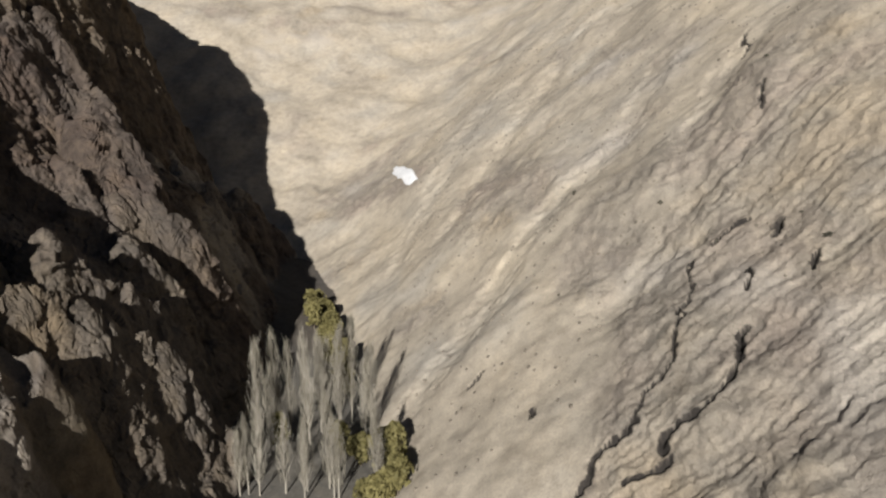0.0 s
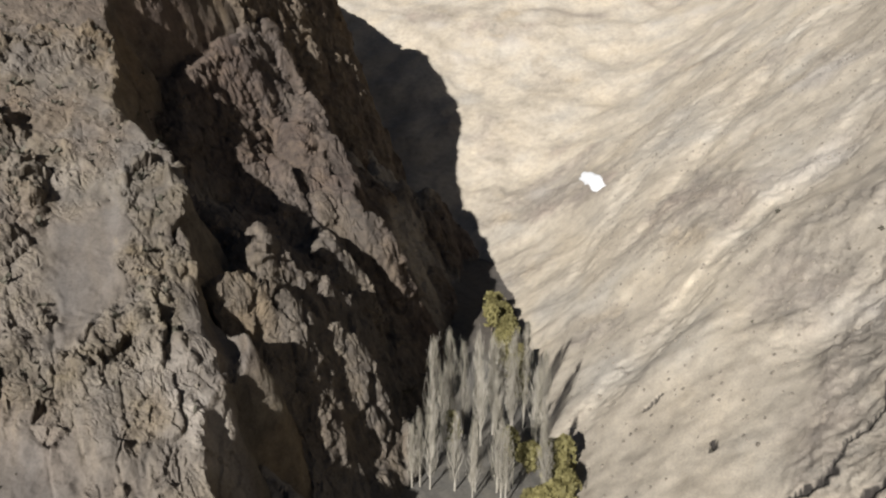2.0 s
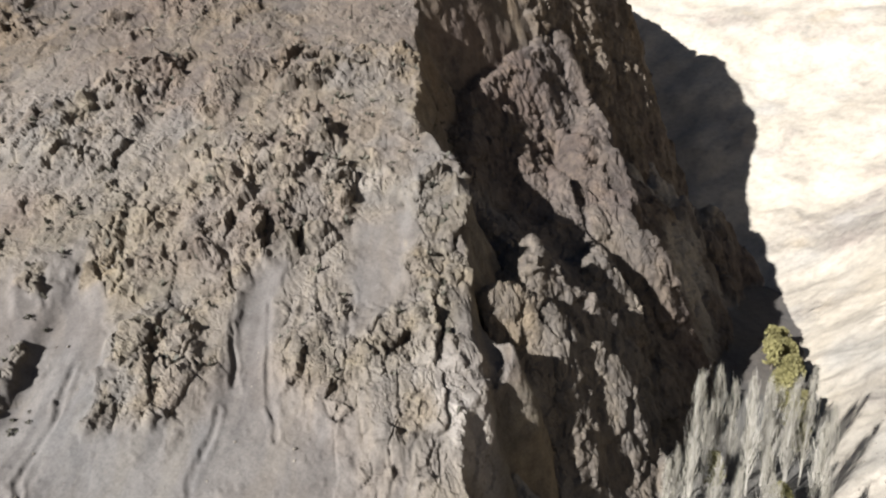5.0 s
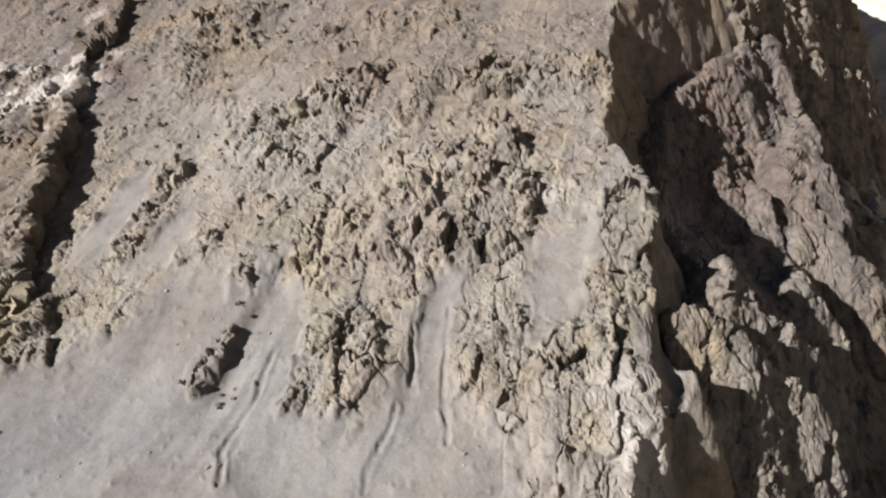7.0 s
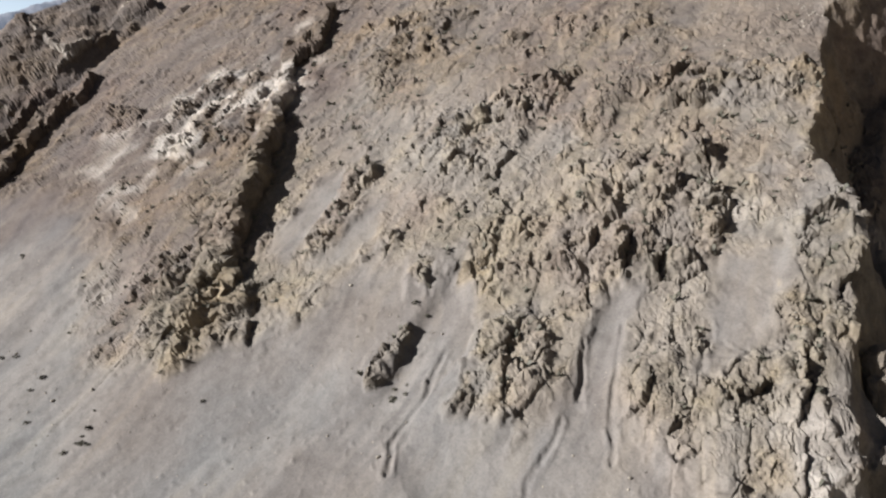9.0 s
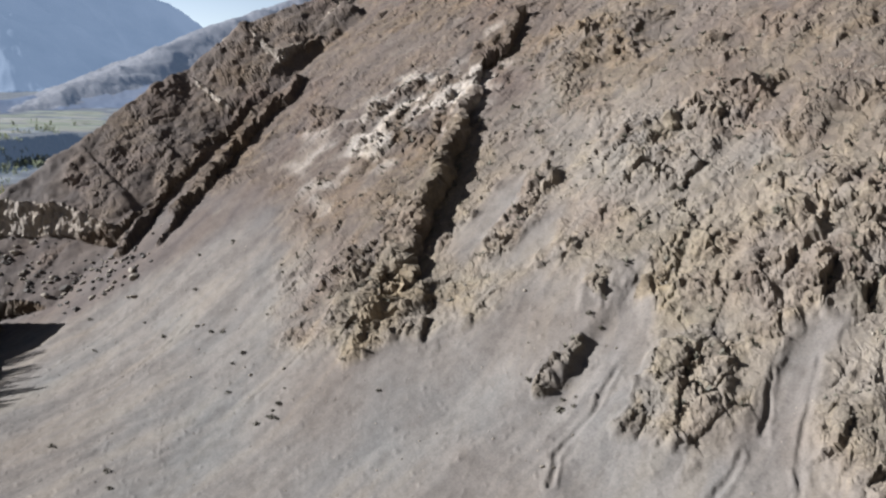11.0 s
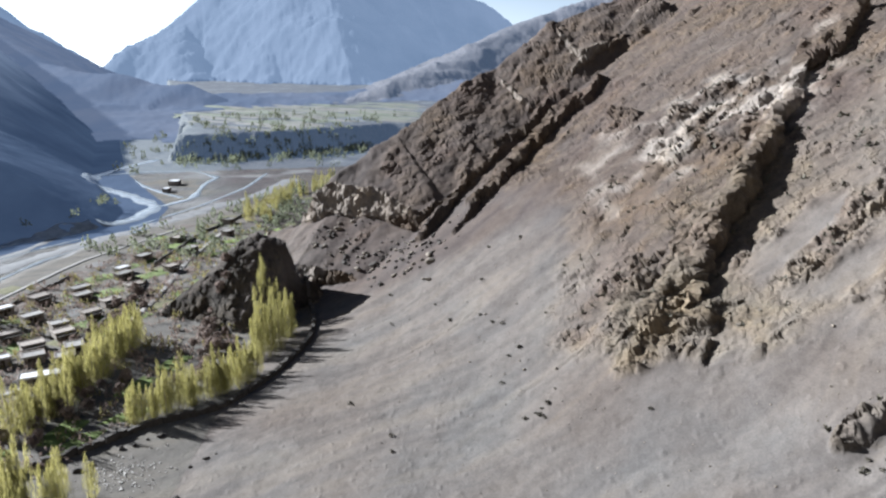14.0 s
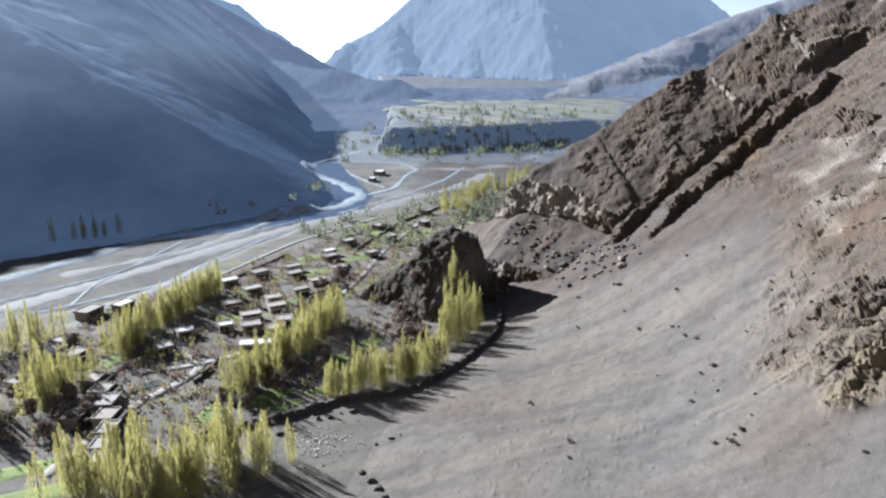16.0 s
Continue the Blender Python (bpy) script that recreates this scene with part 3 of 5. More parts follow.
amp = np.select([kind == 0, hill, np.isin(kind, [2, 3, 4, 5, 6]), kind == 11, kind == 7], [0.0, np.where(kind == 1, 1.0, 1.4), 1.15, 0.75, 0.45], 0.0)
disp = amp * np.where(kind == 7, crag, crag ** 0.6) * np.where((kind == 1) & (rad < 215), 0.35 + 0.65 * smooth(0.62, 0.4, steep), 1.0) * lump + np.select([kind == 0, kind == 7], [0.2, 0.6], 0.5) * soft_n * (rad < 900)
disp = disp + 0.7 * pebbles * hill * (1 - crag)
big = np.where(kind >= 12, rad / 40 * ridged(X, Y, Z, 120, 6), 0)
disp = disp + big * np.clip((rad - 420) / 500, 0, 1) * np.clip((Z - 25) / 150, 0, 1) * np.select([kind == 15, kind >= 13], [0.0, 0.03], 0)
P = np.stack([X, Y, Z], -1) + nor * disp[..., None]
# fissures in the canyon wall, shallow in shape, their depth painted as near-black shade
slits = np.zeros(X.shape)
face = (kind == 7) & (rad < 420)
fx, fy, fz = X[face], Y[face], Z[face]
jag = 1.7 * fbm(fx, fy, 0 * fx + 2, 5, 4, 0.6)
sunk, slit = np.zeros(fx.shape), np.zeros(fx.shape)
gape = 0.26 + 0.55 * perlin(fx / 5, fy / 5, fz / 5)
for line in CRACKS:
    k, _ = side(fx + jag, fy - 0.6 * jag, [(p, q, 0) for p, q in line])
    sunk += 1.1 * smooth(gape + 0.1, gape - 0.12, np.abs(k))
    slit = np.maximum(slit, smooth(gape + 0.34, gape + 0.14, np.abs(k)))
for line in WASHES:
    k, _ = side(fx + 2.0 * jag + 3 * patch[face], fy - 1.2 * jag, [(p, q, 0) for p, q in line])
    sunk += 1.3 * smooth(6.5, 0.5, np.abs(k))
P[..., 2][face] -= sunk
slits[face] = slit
face = (kind == 1) & (rad < 260)
fx, fy, fz = X[face], Y[face], Z[face]
jag = 0.5 * fbm(fx, fy, 0 * fx + 2, 5, 4, 0.6)
sunk = np.zeros(fx.shape)
gape = 1 + 1.5 * perlin(fx / 4, fy / 4, fz / 4)
for line in RILLS:
    k, _ = side(fx + jag, fy + jag, [(p, q, 0) for p, q in line])
    sunk += (0.4 * smooth(0.7, 0.1, np.abs(k)) - 0.15 * smooth(1.5, 0.8, np.abs(k))) * gape
P[..., 2][face] -= sunk
pale = np.where(hill, smooth(0.25, 0.75, 0.7 * fbm(X, Y, Z, 16, 4) + (0.62 + 0.9 * perlin(X / 6, Y / 6, Z / 6)) * np.exp(-((X + 220) ** 2 + (Y - 22) ** 2) / 34 ** 2) + 0.8 * np.exp(-((X + 51) ** 2 + (Y - 71) ** 2) / 7 ** 2)), smooth(0.1, 0.4, fbm(X, Y, Z, 50, 3)))
# the south mountain's colour pales with height, in place of haze
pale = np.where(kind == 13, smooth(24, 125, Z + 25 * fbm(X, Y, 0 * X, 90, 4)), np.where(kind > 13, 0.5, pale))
slab_face = (kind == 1) & (rad > 215) & (slope_plane(X, Y) + 6 < Z) & (steep > 0.42)
pale = np.where(slab_face, np.maximum(pale, 0.7), pale)
# streaks that run down the slopes
umber = (kind != 7) * np.maximum(smooth(-95, -150, su + 20 * patch) * smooth(75, 110, sv + 14 * patch + 55 * smooth(-185, -225, su)), 0.7 * smooth(138, 172, sv + 16 * patch))
umber = np.where(slab_face, 0.25 * umber, umber * (1 - 0.9 * np.clip(pale, 0, 1)))
streak = fbm(across + 7 * patch, np.where(kind == 7, 0.5, 0.14) * fall, 0 * X, np.where(kind == 7, 9.0, 7.0), 5, 0.68)
streak = np.where(kind == 7, 0.25 * streak + 0.8 * fbm(X, 0.45 * Y, Z, 22, 6, 0.68), streak)


def sheet(name, ids, material, label, category):
    """The quads of the land whose form is one of ids, as one object."""
    n = len(az_all)
    i, j = np.meshgrid(np.arange(n), np.arange(NR - 1), indexing="ij")
    sel = np.isin(np.where(rad[i, j] > 900, kind[i, j + 1], kind[i, j]), ids)
    i, j = i[sel], j[sel]
    i2 = (i + 1) % n
    quad = np.stack([i * NR + j, i2 * NR + j, i2 * NR + j + 1, i * NR + j + 1], -1)
    used, inv = np.unique(quad, return_inverse=True)
    inv = inv.reshape(-1)
    me = bpy.data.meshes.new(name)
    me.vertices.add(len(used))
    me.vertices.foreach_set("co", P.reshape(-1, 3)[used].astype(np.float32).ravel())
    me.loops.add(len(inv))
    me.loops.foreach_set("vertex_index", inv.astype(np.int32))
    me.polygons.add(len(quad))
    me.polygons.foreach_set("loop_start", np.arange(0, len(inv), 4, dtype=np.int32))
    me.polygons.foreach_set("use_smooth", (crag[i, j] < 0.35) | (kind[i, j] == 7) | (rad[i, j] > 430))
    for key, values in (("crag", crag), ("pale", pale), ("streak", streak), ("crack_shade", slits), ("umber", umber)):
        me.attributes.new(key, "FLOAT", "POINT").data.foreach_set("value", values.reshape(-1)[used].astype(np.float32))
    me.update(calc_edges=True)
    me.materials.append(material)
    return tagged(new(name, me), label, category, kind="structure")


sheet("ground", [0], M_FLOOR, "stony grey valley floor with fields and gravel", "ground")
sheet("hillside", [1], M_HILL, "steep brown hillside of scree and broken crags", "hillside")
sheet("ravine_slope", [2], M_SPUR, "dark rocky ravine side below the hill's edge", "slope")
for k in (3, 4, 5, 6):
    sheet("rock_spur", [k], M_SPUR, "jagged dark rock spur running down to the ravine", "rock spur")
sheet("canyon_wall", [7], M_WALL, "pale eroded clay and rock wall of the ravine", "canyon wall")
for k in (8, 9, 10):
    sheet("rock_rib", [k], M_HILL, "brown rock rib with a steep shaded face", "rock rib")
sheet("rock_knoll", [11], M_KNOLL, "dark rocky knoll at the foot of the slope", "knoll")
sheet("river_terrace", [12], M_TERRACE, "flat river terrace with an eroded cliff edge, and far valley floor", "terrace")
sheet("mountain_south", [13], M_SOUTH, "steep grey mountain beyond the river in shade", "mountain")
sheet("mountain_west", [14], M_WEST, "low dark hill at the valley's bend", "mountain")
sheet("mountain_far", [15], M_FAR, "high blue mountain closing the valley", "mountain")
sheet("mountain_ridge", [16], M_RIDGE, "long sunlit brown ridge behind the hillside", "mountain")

# ---- small helpers for things ----


def drop(x, y):
    """The height of the land at a place."""
    az, r = math.degrees(math.atan2(-x, y)), math.hypot(x, y)
    if az < az_all[0]:
        az += 360
    i = min(max(int(np.searchsorted(az_all, az)) - 1, 0), len(az_all) - 2)
    f = (az - az_all[i]) / (az_all[i + 1] - az_all[i])
    zs = []
    for k in (i, i + 1):
        zs.append(float(np.interp(r, rad[k], P[k, :, 2])))
    return zs[0] + f * (zs[1] - zs[0])


def mesh_of(name, verts, faces, material, smooth_faces=False):
    me = bpy.data.meshes.new(name)
    me.from_pydata(verts, [], faces)
    me.materials.append(material)
    if smooth_faces:
        me.polygons.foreach_set("use_smooth", np.ones(len(me.polygons), bool))
    me.update()
    return me


def part(name, me, parent, label="", m=None):
    ob = new(name, me)
    ob.parent = parent
    if m is not None:
        ob.matrix_basis = m
    return tagged(ob, label)


def box(x0, x1, y0, y1, z0, z1):
    v = [(x, y, z) for z in (z0, z1) for x, y in ((x0, y0), (x1, y0), (x1, y1), (x0, y1))]
    return v, [(3, 2, 1, 0), (4, 5, 6, 7), (0, 1, 5, 4), (1, 2, 6, 5), (2, 3, 7, 6), (3, 0, 4, 7)]


def join(*pieces):
    v, f = [], []
    for pv, pf in pieces:
        n = len(v)
        v += list(pv)
        f += [tuple(i + n for i in q) for q in pf]
    return v, f


def limb(a, b, ra, rb, sides=4):
    """A tapered limb from a to b."""
    a, b = Vector(a), Vector(b)
    d = (b - a).normalized()
    u = d.orthogonal().normalized()
    w = d.cross(u)
    v = []
    for p, r in ((a, ra), (b, rb)):
        for k in range(sides):
            t = 2 * math.pi * k / sides
            v.append(tuple(p + (u * math.cos(t) + w * math.sin(t)) * r))
    f = [(k, (k + 1) % sides, sides + (k + 1) % sides, sides + k) for k in range(sides)]
    f.append(tuple(range(2 * sides - 1, sides - 1, -1)))
    return v, f


def foliage(name, dark, light, through_light):
    dark, light = (tuple(DEEP * q for q in c) for c in (dark, light))
    m, n, l, b = shader(name, 0.7, 0.2)
    info = n.new("ShaderNodeObjectInfo")
    geo = n.new("ShaderNodeNewGeometry")
    c = ramp(n, l, geo.outputs["Random Per Island"], [(0.0, dark), (1.0, light)])
    h = n.new("ShaderNodeHueSaturation")
    mr = n.new("ShaderNodeMapRange")
    l.new(info.outputs["Random"], mr.inputs[0])
    mr.inputs[3].default_value, mr.inputs[4].default_value = 0.75, 1.2
    l.new(mr.outputs[0], h.inputs["Value"])
    l.new(c, h.inputs["Color"])
    l.new(h.outputs[0], b.inputs["Base Color"])
    t = n.new("ShaderNodeBsdfTranslucent")
    l.new(h.outputs[0], t.inputs[0])
    x = n.new("ShaderNodeMixShader")
    x.inputs[0].default_value = through_light
    l.new(b.outputs[0], x.inputs[1])
    l.new(t.outputs[0], x.inputs[2])
    l.new(x.outputs[0], n["Material Output"].inputs[0])
    return m


def plain(name, dark, light, scale=1.5, rough=0.9, relief=0.05):
    dark, light = (tuple(DEEP * q for q in c) for c in (dark, light))
    m, n, l, b = shader(name, rough, 0.2)
    t = noise_tex(n, l, scale, 8, 0.65)
    t2 = noise_tex(n, l, scale * 9, 4, 0.6)
    c = ramp(n, l, t, [(0.3, dark), (0.7, light)])
    c = mix(n, l, 0.4, c, ramp(n, l, t2, [(0.3, (0.7, 0.7, 0.7)), (0.7, (1.25, 1.25, 1.25))]), "MULTIPLY")
    info = n.new("ShaderNodeObjectInfo")
    mr = n.new("ShaderNodeMapRange")
    l.new(info.outputs["Random"], mr.inputs[0])
    mr.inputs[3].default_value, mr.inputs[4].default_value = 0.82, 1.15
    h = n.new("ShaderNodeHueSaturation")
    l.new(mr.outputs[0], h.inputs["Value"])
    l.new(c, h.inputs["Color"])
    l.new(h.outputs[0], b.inputs["Base Color"])
    bump(n, l, b, t2, 0.5, relief)
    return m


M_LEAF = foliage("yellow-green poplar leaves", (0.40, 0.375, 0.13), (0.62, 0.565, 0.215), 0.62)
M_LEAF_G = foliage("fresh willow leaves", (0.25, 0.225, 0.09), (0.44, 0.39, 0.17), 0.5)
# leaf colour paled in place of the haze before distant trees
M_FARLEAF = foliage("distant tree leaves, hazed pale", (0.22, 0.25, 0.16), (0.33, 0.36, 0.24), 0.4)
M_TWIG = foliage("bare grey-brown twigs", (0.26, 0.20, 0.17), (0.44, 0.35, 0.30), 0.3)
M_PALETWIG = foliage("pale bare poplar twigs", (0.30, 0.27, 0.21), (0.50, 0.46, 0.37), 0.2)
M_PALEBARK = plain("pale poplar bark", (0.33, 0.30, 0.25), (0.52, 0.48, 0.41), 2.0)
M_BARK = plain("brown bark", (0.13, 0.105, 0.08), (0.22, 0.18, 0.14), 2.0)
M_SHRUB = foliage("dark thorn scrub", (0.08, 0.075, 0.055), (0.16, 0.145, 0.11), 0.15)
M_STONE = plain("field stone", (0.12, 0.11, 0.10), (0.25, 0.23, 0.20), 0.8, relief=0.15)
M_DARKSTONE = plain("dark dry stone", (0.07, 0.063, 0.055), (0.15, 0.135, 0.12), 0.9, relief=0.15)
M_BOULDER = plain("brown boulder rock", (0.16, 0.14, 0.115), (0.36, 0.31, 0.25), 0.5, relief=0.2)
M_MUD = plain("mud plaster", (0.30, 0.265, 0.23), (0.44, 0.39, 0.34), 0.7)
M_ROOF = plain("pale earth roof", (0.28, 0.27, 0.255), (0.46, 0.445, 0.42), 0.6)
M_RUBBLE = plain("pale broken stone", (0.50, 0.48, 0.45), (0.80, 0.78, 0.74), 0.6)
M_WHITE = plain("white metal sheet", (0.80, 0.81, 0.82), (1.0, 1.0, 1.0), 0.4, 0.35, 0.01)
M_TIMBER = plain("dark weathered timber", (0.05, 0.04, 0.032), (0.10, 0.08, 0.06), 3.0)
M_GREEN = plain("young green wheat", (0.13, 0.185, 0.04), (0.23, 0.295, 0.08), 0.5, relief=0.1)
M_OLIVE = plain("dull olive stubble", (0.13, 0.13, 0.06), (0.22, 0.21, 0.10), 0.4, relief=0.1)
# far field colours carry the haze: dulled and greyed
M_FARGREEN = plain("far pasture, hazed dull", (0.15, 0.175, 0.13), (0.20, 0.225, 0.17), 0.05)
M_FARGREY = plain("far field, hazed grey", (0.18, 0.18, 0.165), (0.24, 0.24, 0.22), 0.05)
M_SOIL = plain("bare ploughed soil", (0.11, 0.09, 0.075), (0.19, 0.155, 0.13), 0.4, relief=0.1)
M_GREYPLOT = plain("grey silt", (0.17, 0.165, 0.155), (0.25, 0.245, 0.235), 0.3)
M_TRACK = plain("pale dirt track", (0.22, 0.21, 0.195), (0.31, 0.30, 0.28), 0.8)
M_GRAVEL = plain("grey river gravel", (0.17, 0.175, 0.18), (0.24, 0.245, 0.25), 0.2)
M_SNOW = plain("dirty white snow", (0.85, 0.87, 0.91), (1.2, 1.2, 1.22), 0.5)
M_POND, _n, _l, _b = shader("still dark water", 0.12, 0.5)
_b.inputs["Base Color"].default_value = (0.05, 0.055, 0.04, 1)
M_RIVER, _n, _l, _b = shader("shallow river water", 0.22, 0.6)
_l.new(ramp(_n, _l, noise_tex(_n, _l, 0.25, 6, 0.6), [(0.35, (0.14, 0.16, 0.175)), (0.7, (0.25, 0.27, 0.28))]), _b.inputs["Base Color"])
bump(_n, _l, _b, noise_tex(_n, _l, 0.8, 5, 0.7), 0.5, 0.25)

# ---- trees ----
tree_rng = random.Random(11)


def crown_mesh(name, tall, wide, low, count, size, material, lean=0.5, columns=1.0, seed=1, slim=1.0, spire=False, stems=((0, 0, 1.0),)):
    """A crown of many small upright leaf clumps within an uneven spindle."""
    g = random.Random(seed)
    v, f = [], []
    lobes = [(g.uniform(0, 6.28), g.uniform(low, 0.85), g.uniform(0.25, 0.6)) for _ in range(9)]
    for _ in range(count):
        h = low + (1 - low) * g.random() ** 0.85
        k = (h - low) / (1 - low)
        prof = (max(0.06, math.sin(math.pi * min(1, 0.12 + 0.86 * k) ** 0.95)) ** 0.6 if not spire else (1.02 - k) ** 0.6 * min(1, 0.45 + 4 * k)) * wide
        a = g.uniform(0, 6.28)
        for la, lh, ls in lobes:
            if abs(math.sin((a - la) / 2)) < 0.35 and abs(h - lh) < 0.13:
                prof *= 1 - ls
        rr = prof * math.sqrt(g.random())
        ox, oy, oh = g.choice(stems)
        c = Vector((ox + rr * math.cos(a), oy + rr * math.sin(a), h * tall * oh))
        s = size * g.uniform(0.5, 1.25)
        d = Vector((g.gauss(0, lean), g.gauss(0, lean), 1)).normalized()
        u = d.cross(Vector((g.gauss(0, 1), g.gauss(0, 1), g.gauss(0, 0.3)))).normalized()
        n = len(v)
        v += [tuple(c - d * s * columns - u * s * 0.3 * slim), tuple(c - d * s * 0.2 * columns + u * s * 0.5 * slim), tuple(c + d * s * columns), tuple(c - d * s * 0.1 * columns - u * s * 0.5 * slim)]
        f.append((n, n + 1, n + 2, n + 3))
    return mesh_of(name, v, f, material)


def stem_mesh(name, tall, thick, limbs, spread, rise, material, seed=1, twigs=0):
    g = random.Random(seed)
    x = y = 0.0
    pieces, last = [], (0.0, 0.0, -0.6)
    nodes = []
    for k in range(1, 6):
        p = (x + g.uniform(-0.12, 0.12) * k * 0.5, y + g.uniform(-0.12, 0.12) * k * 0.5, tall * k / 5 * 0.97)
        pieces.append(limb(last, p, thick * (1 - (k - 1) / 5.4), thick * (1 - k / 5.4), 5))
        nodes.append((last, p))
        last = p
    for _ in range(limbs):
        q = g.uniform(0.12, 0.9)
        z = tall * q
        a, b = nodes[min(4, int(q * 5 / 0.97))]
        t = (z - a[2]) / (b[2] - a[2])
        o = Vector(a).lerp(Vector(b), t)
        ang = g.uniform(0, 6.28)
        ln = spread * (1.15 - q) * g.uniform(0.6, 1.2)
        e = o + Vector((math.cos(ang) * ln, math.sin(ang) * ln, rise * ln * g.uniform(0.8, 1.3)))
        pieces.append(limb(o, e, thick * 0.35 * (1.1 - q), thick * 0.06, 3))
        for _k in range(twigs):
            w = o.lerp(e, g.uniform(0.3, 1))
            e2 = w + Vector((g.gauss(0, 0.35), g.gauss(0, 0.35), g.uniform(0.8, 2.2)))
            pieces.append(limb(w, e2, thick * 0.1, 0.012, 3))
    v, f = join(*pieces)
    return mesh_of(name, v, f, material)


def make_tree(name, label, crown, stem):
    root = tagged(new(name), label, "tree")
    part("trunk", stem, root)
    part("crown", crown, root)
    return root


poplars = [make_tree("poplar_tree", "slender upright poplar in yellow-green spring leaf",
                     crown_mesh("crown", 1.0 * t, w, 0.02, 760, 0.36, M_LEAF, 0.15, 2.6, s, 0.2, True, ((0, 0, 1.0), (1.5, 0.4, 0.86), (-0.5, 1.3, 0.72))), stem_mesh("trunk", t, 0.16, 10, 1.5, 2.4, M_PALEBARK, s))
           for s, t, w in ((1, 13.5, 1.7), (2, 12, 1.9), (3, 14.5, 1.8), (4, 10, 1.7))]
bare_poplars = [make_tree("bare_poplar_tree", "tall bare poplar with pale upright twigs",
                          crown_mesh("crown", t, 1.6, 0.18, 420, 0.55, M_PALETWIG, 0.16, 2.3, s, 0.1), stem_mesh("trunk", t, 0.2, 44, 2.0, 2.6, M_PALEBARK, s, 4))
                for s, t in ((21, 19), (22, 16), (23, 21))]
willows = [make_tree("willow_tree", "rounded willow in fresh yellow-green leaf",
                     crown_mesh("crown", t, w, 0.22, 620, 0.6, M_LEAF_G, 0.9, 0.9, s), stem_mesh("trunk", t * 0.75, 0.18, 12, 2.2, 1.1, M_BARK, s))
           for s, t, w in ((31, 6.5, 2.6), (32, 5, 2.2), (33, 8, 2.4))]
orchard = [make_tree("orchard_tree", "bare brown orchard tree with dense twigs",
                     crown_mesh("crown", t, w, 0.3, 300, 0.45, M_TWIG, 1.0, 0.9, s), stem_mesh("trunk", t * 0.7, 0.12, 14, 1.8, 0.9, M_BARK, s, 1))
           for s, t, w in ((41, 4.2, 2.1), (42, 3.4, 1.7))]
used = set()


def plant(kinds, x, y, scale, group):
    ob = tree_rng.choice(kinds)
    s = scale * tree_rng.uniform(0.82, 1.15)
    m = pose(x, y, drop(x, y), tree_rng.uniform(-2, 2), tree_rng.uniform(-2, 2), tree_rng.uniform(0, 360))
    if ob.name in used:
        ob = copy_thing(ob, m)
    used.add(ob.name)
    ob.matrix_basis = m @ Matrix.Diagonal((s, s, s * tree_rng.uniform(0.9, 1.12), 1))
    ob["group"] = group


def row(kinds, line, gap, width, scale, group):
    for (ax, ay), (bx, by) in zip(line, line[1:]):
        n = max(1, int(math.hypot(bx - ax, by - ay) / (gap * (0.95 if kinds is poplars and gap < 3 else 1))))
        for k in range(n):
            t = (k + tree_rng.random()) / n
            plant(kinds, ax + t * (bx - ax) + tree_rng.uniform(-width, width), ay + t * (by - ay) + tree_rng.uniform(-width, width), scale, group)


row(poplars, [(-129, -109), (-140, -102), (-150, -96), (-162, -93)], 0.8, 2.2, 0.8, "poplars along the wall")
row(poplars, [(-170, -96), (-190, -99)], 0.95, 3.5, 1.05, "poplars below the knoll")
row(poplars, [(-196, -104), (-201, -112)], 2.0, 2.0, 1.0, "poplars below the knoll")
row(poplars, [(-117, -128), (-138, -132), (-160, -137), (-176, -141)], 0.9, 3.0, 0.9, "poplars among the fields")
row(poplars, [(-118, -178), (-138, -186), (-160, -194), (-178, -199)], 0.8, 3.2, 0.85, "poplars by the river bank")
row(poplars, [(-70, -170), (-88, -172), (-104, -166)], 1.1, 6.0, 0.95, "poplars by the houses")
row(poplars, [(-84, -206), (-104, -208), (-118, -204)], 1.3, 5.0, 0.9, "poplars by the houses")
row(poplars, [(-76, -112), (-86, -106), (-96, -100)], 0.6, 5.5, 1.0, "poplars at the foot of the fan")
row(poplars, [(-70, -124), (-80, -118)], 0.7, 5.0, 1.0, "poplars at the foot of the fan")
row(poplars, [(-330, -190), (-400, -205), (-470, -208)], 3.0, 10.0, 0.85, "poplars down the valley")
row(poplars, [(-205, -343), (-216, -339), (-232, -331)], 3.0, 2.0, 0.8, "poplars across the river")
row(orchard, [(-168, -112), (-185, -120), (-200, -128)], 1.6, 4.5, 1.0, "orchard trees by the knoll")
row(orchard, [(-150, -108), (-176, -106)], 2.2, 3.0, 0.9, "orchard trees by the knoll")
row(orchard, [(-130, -190), (-100, -190), (-82, -150)], 4.0, 7.0, 1.0, "orchard trees by the houses")
row(bare_poplars, [(-34, 118), (-29, 127), (-24, 135), (-18, 129), (-13, 124)], 1.9, 3.5, 1.0, "bare poplars in the ravine")
row(bare_poplars, [(-36, 106), (-26, 106), (-10, 108)], 2.2, 2.5, 0.9, "bare poplars in the ravine")
row(willows, [(-24, 146), (-28, 166), (-33, 186), (-38, 206)], 3.2, 3.0, 1.1, "willows in the ravine")
row(willows, [(-18, 120), (-10, 113), (-8, 105), (-14, 102)], 2.2, 2.0, 1.0, "willows in the ravine")
row(willows, [(-31, 124), (-30, 116)], 5.0, 1.0, 0.9, "willows in the ravine")
row(orchard, [(-112, -124), (-126, -128), (-150, -124)], 2.4, 5.0, 0.9, "orchard trees among the fields")
row(orchard, [(-168, -150), (-190, -158), (-215, -168)], 2.2, 6.0, 0.9, "orchard trees among the fields")
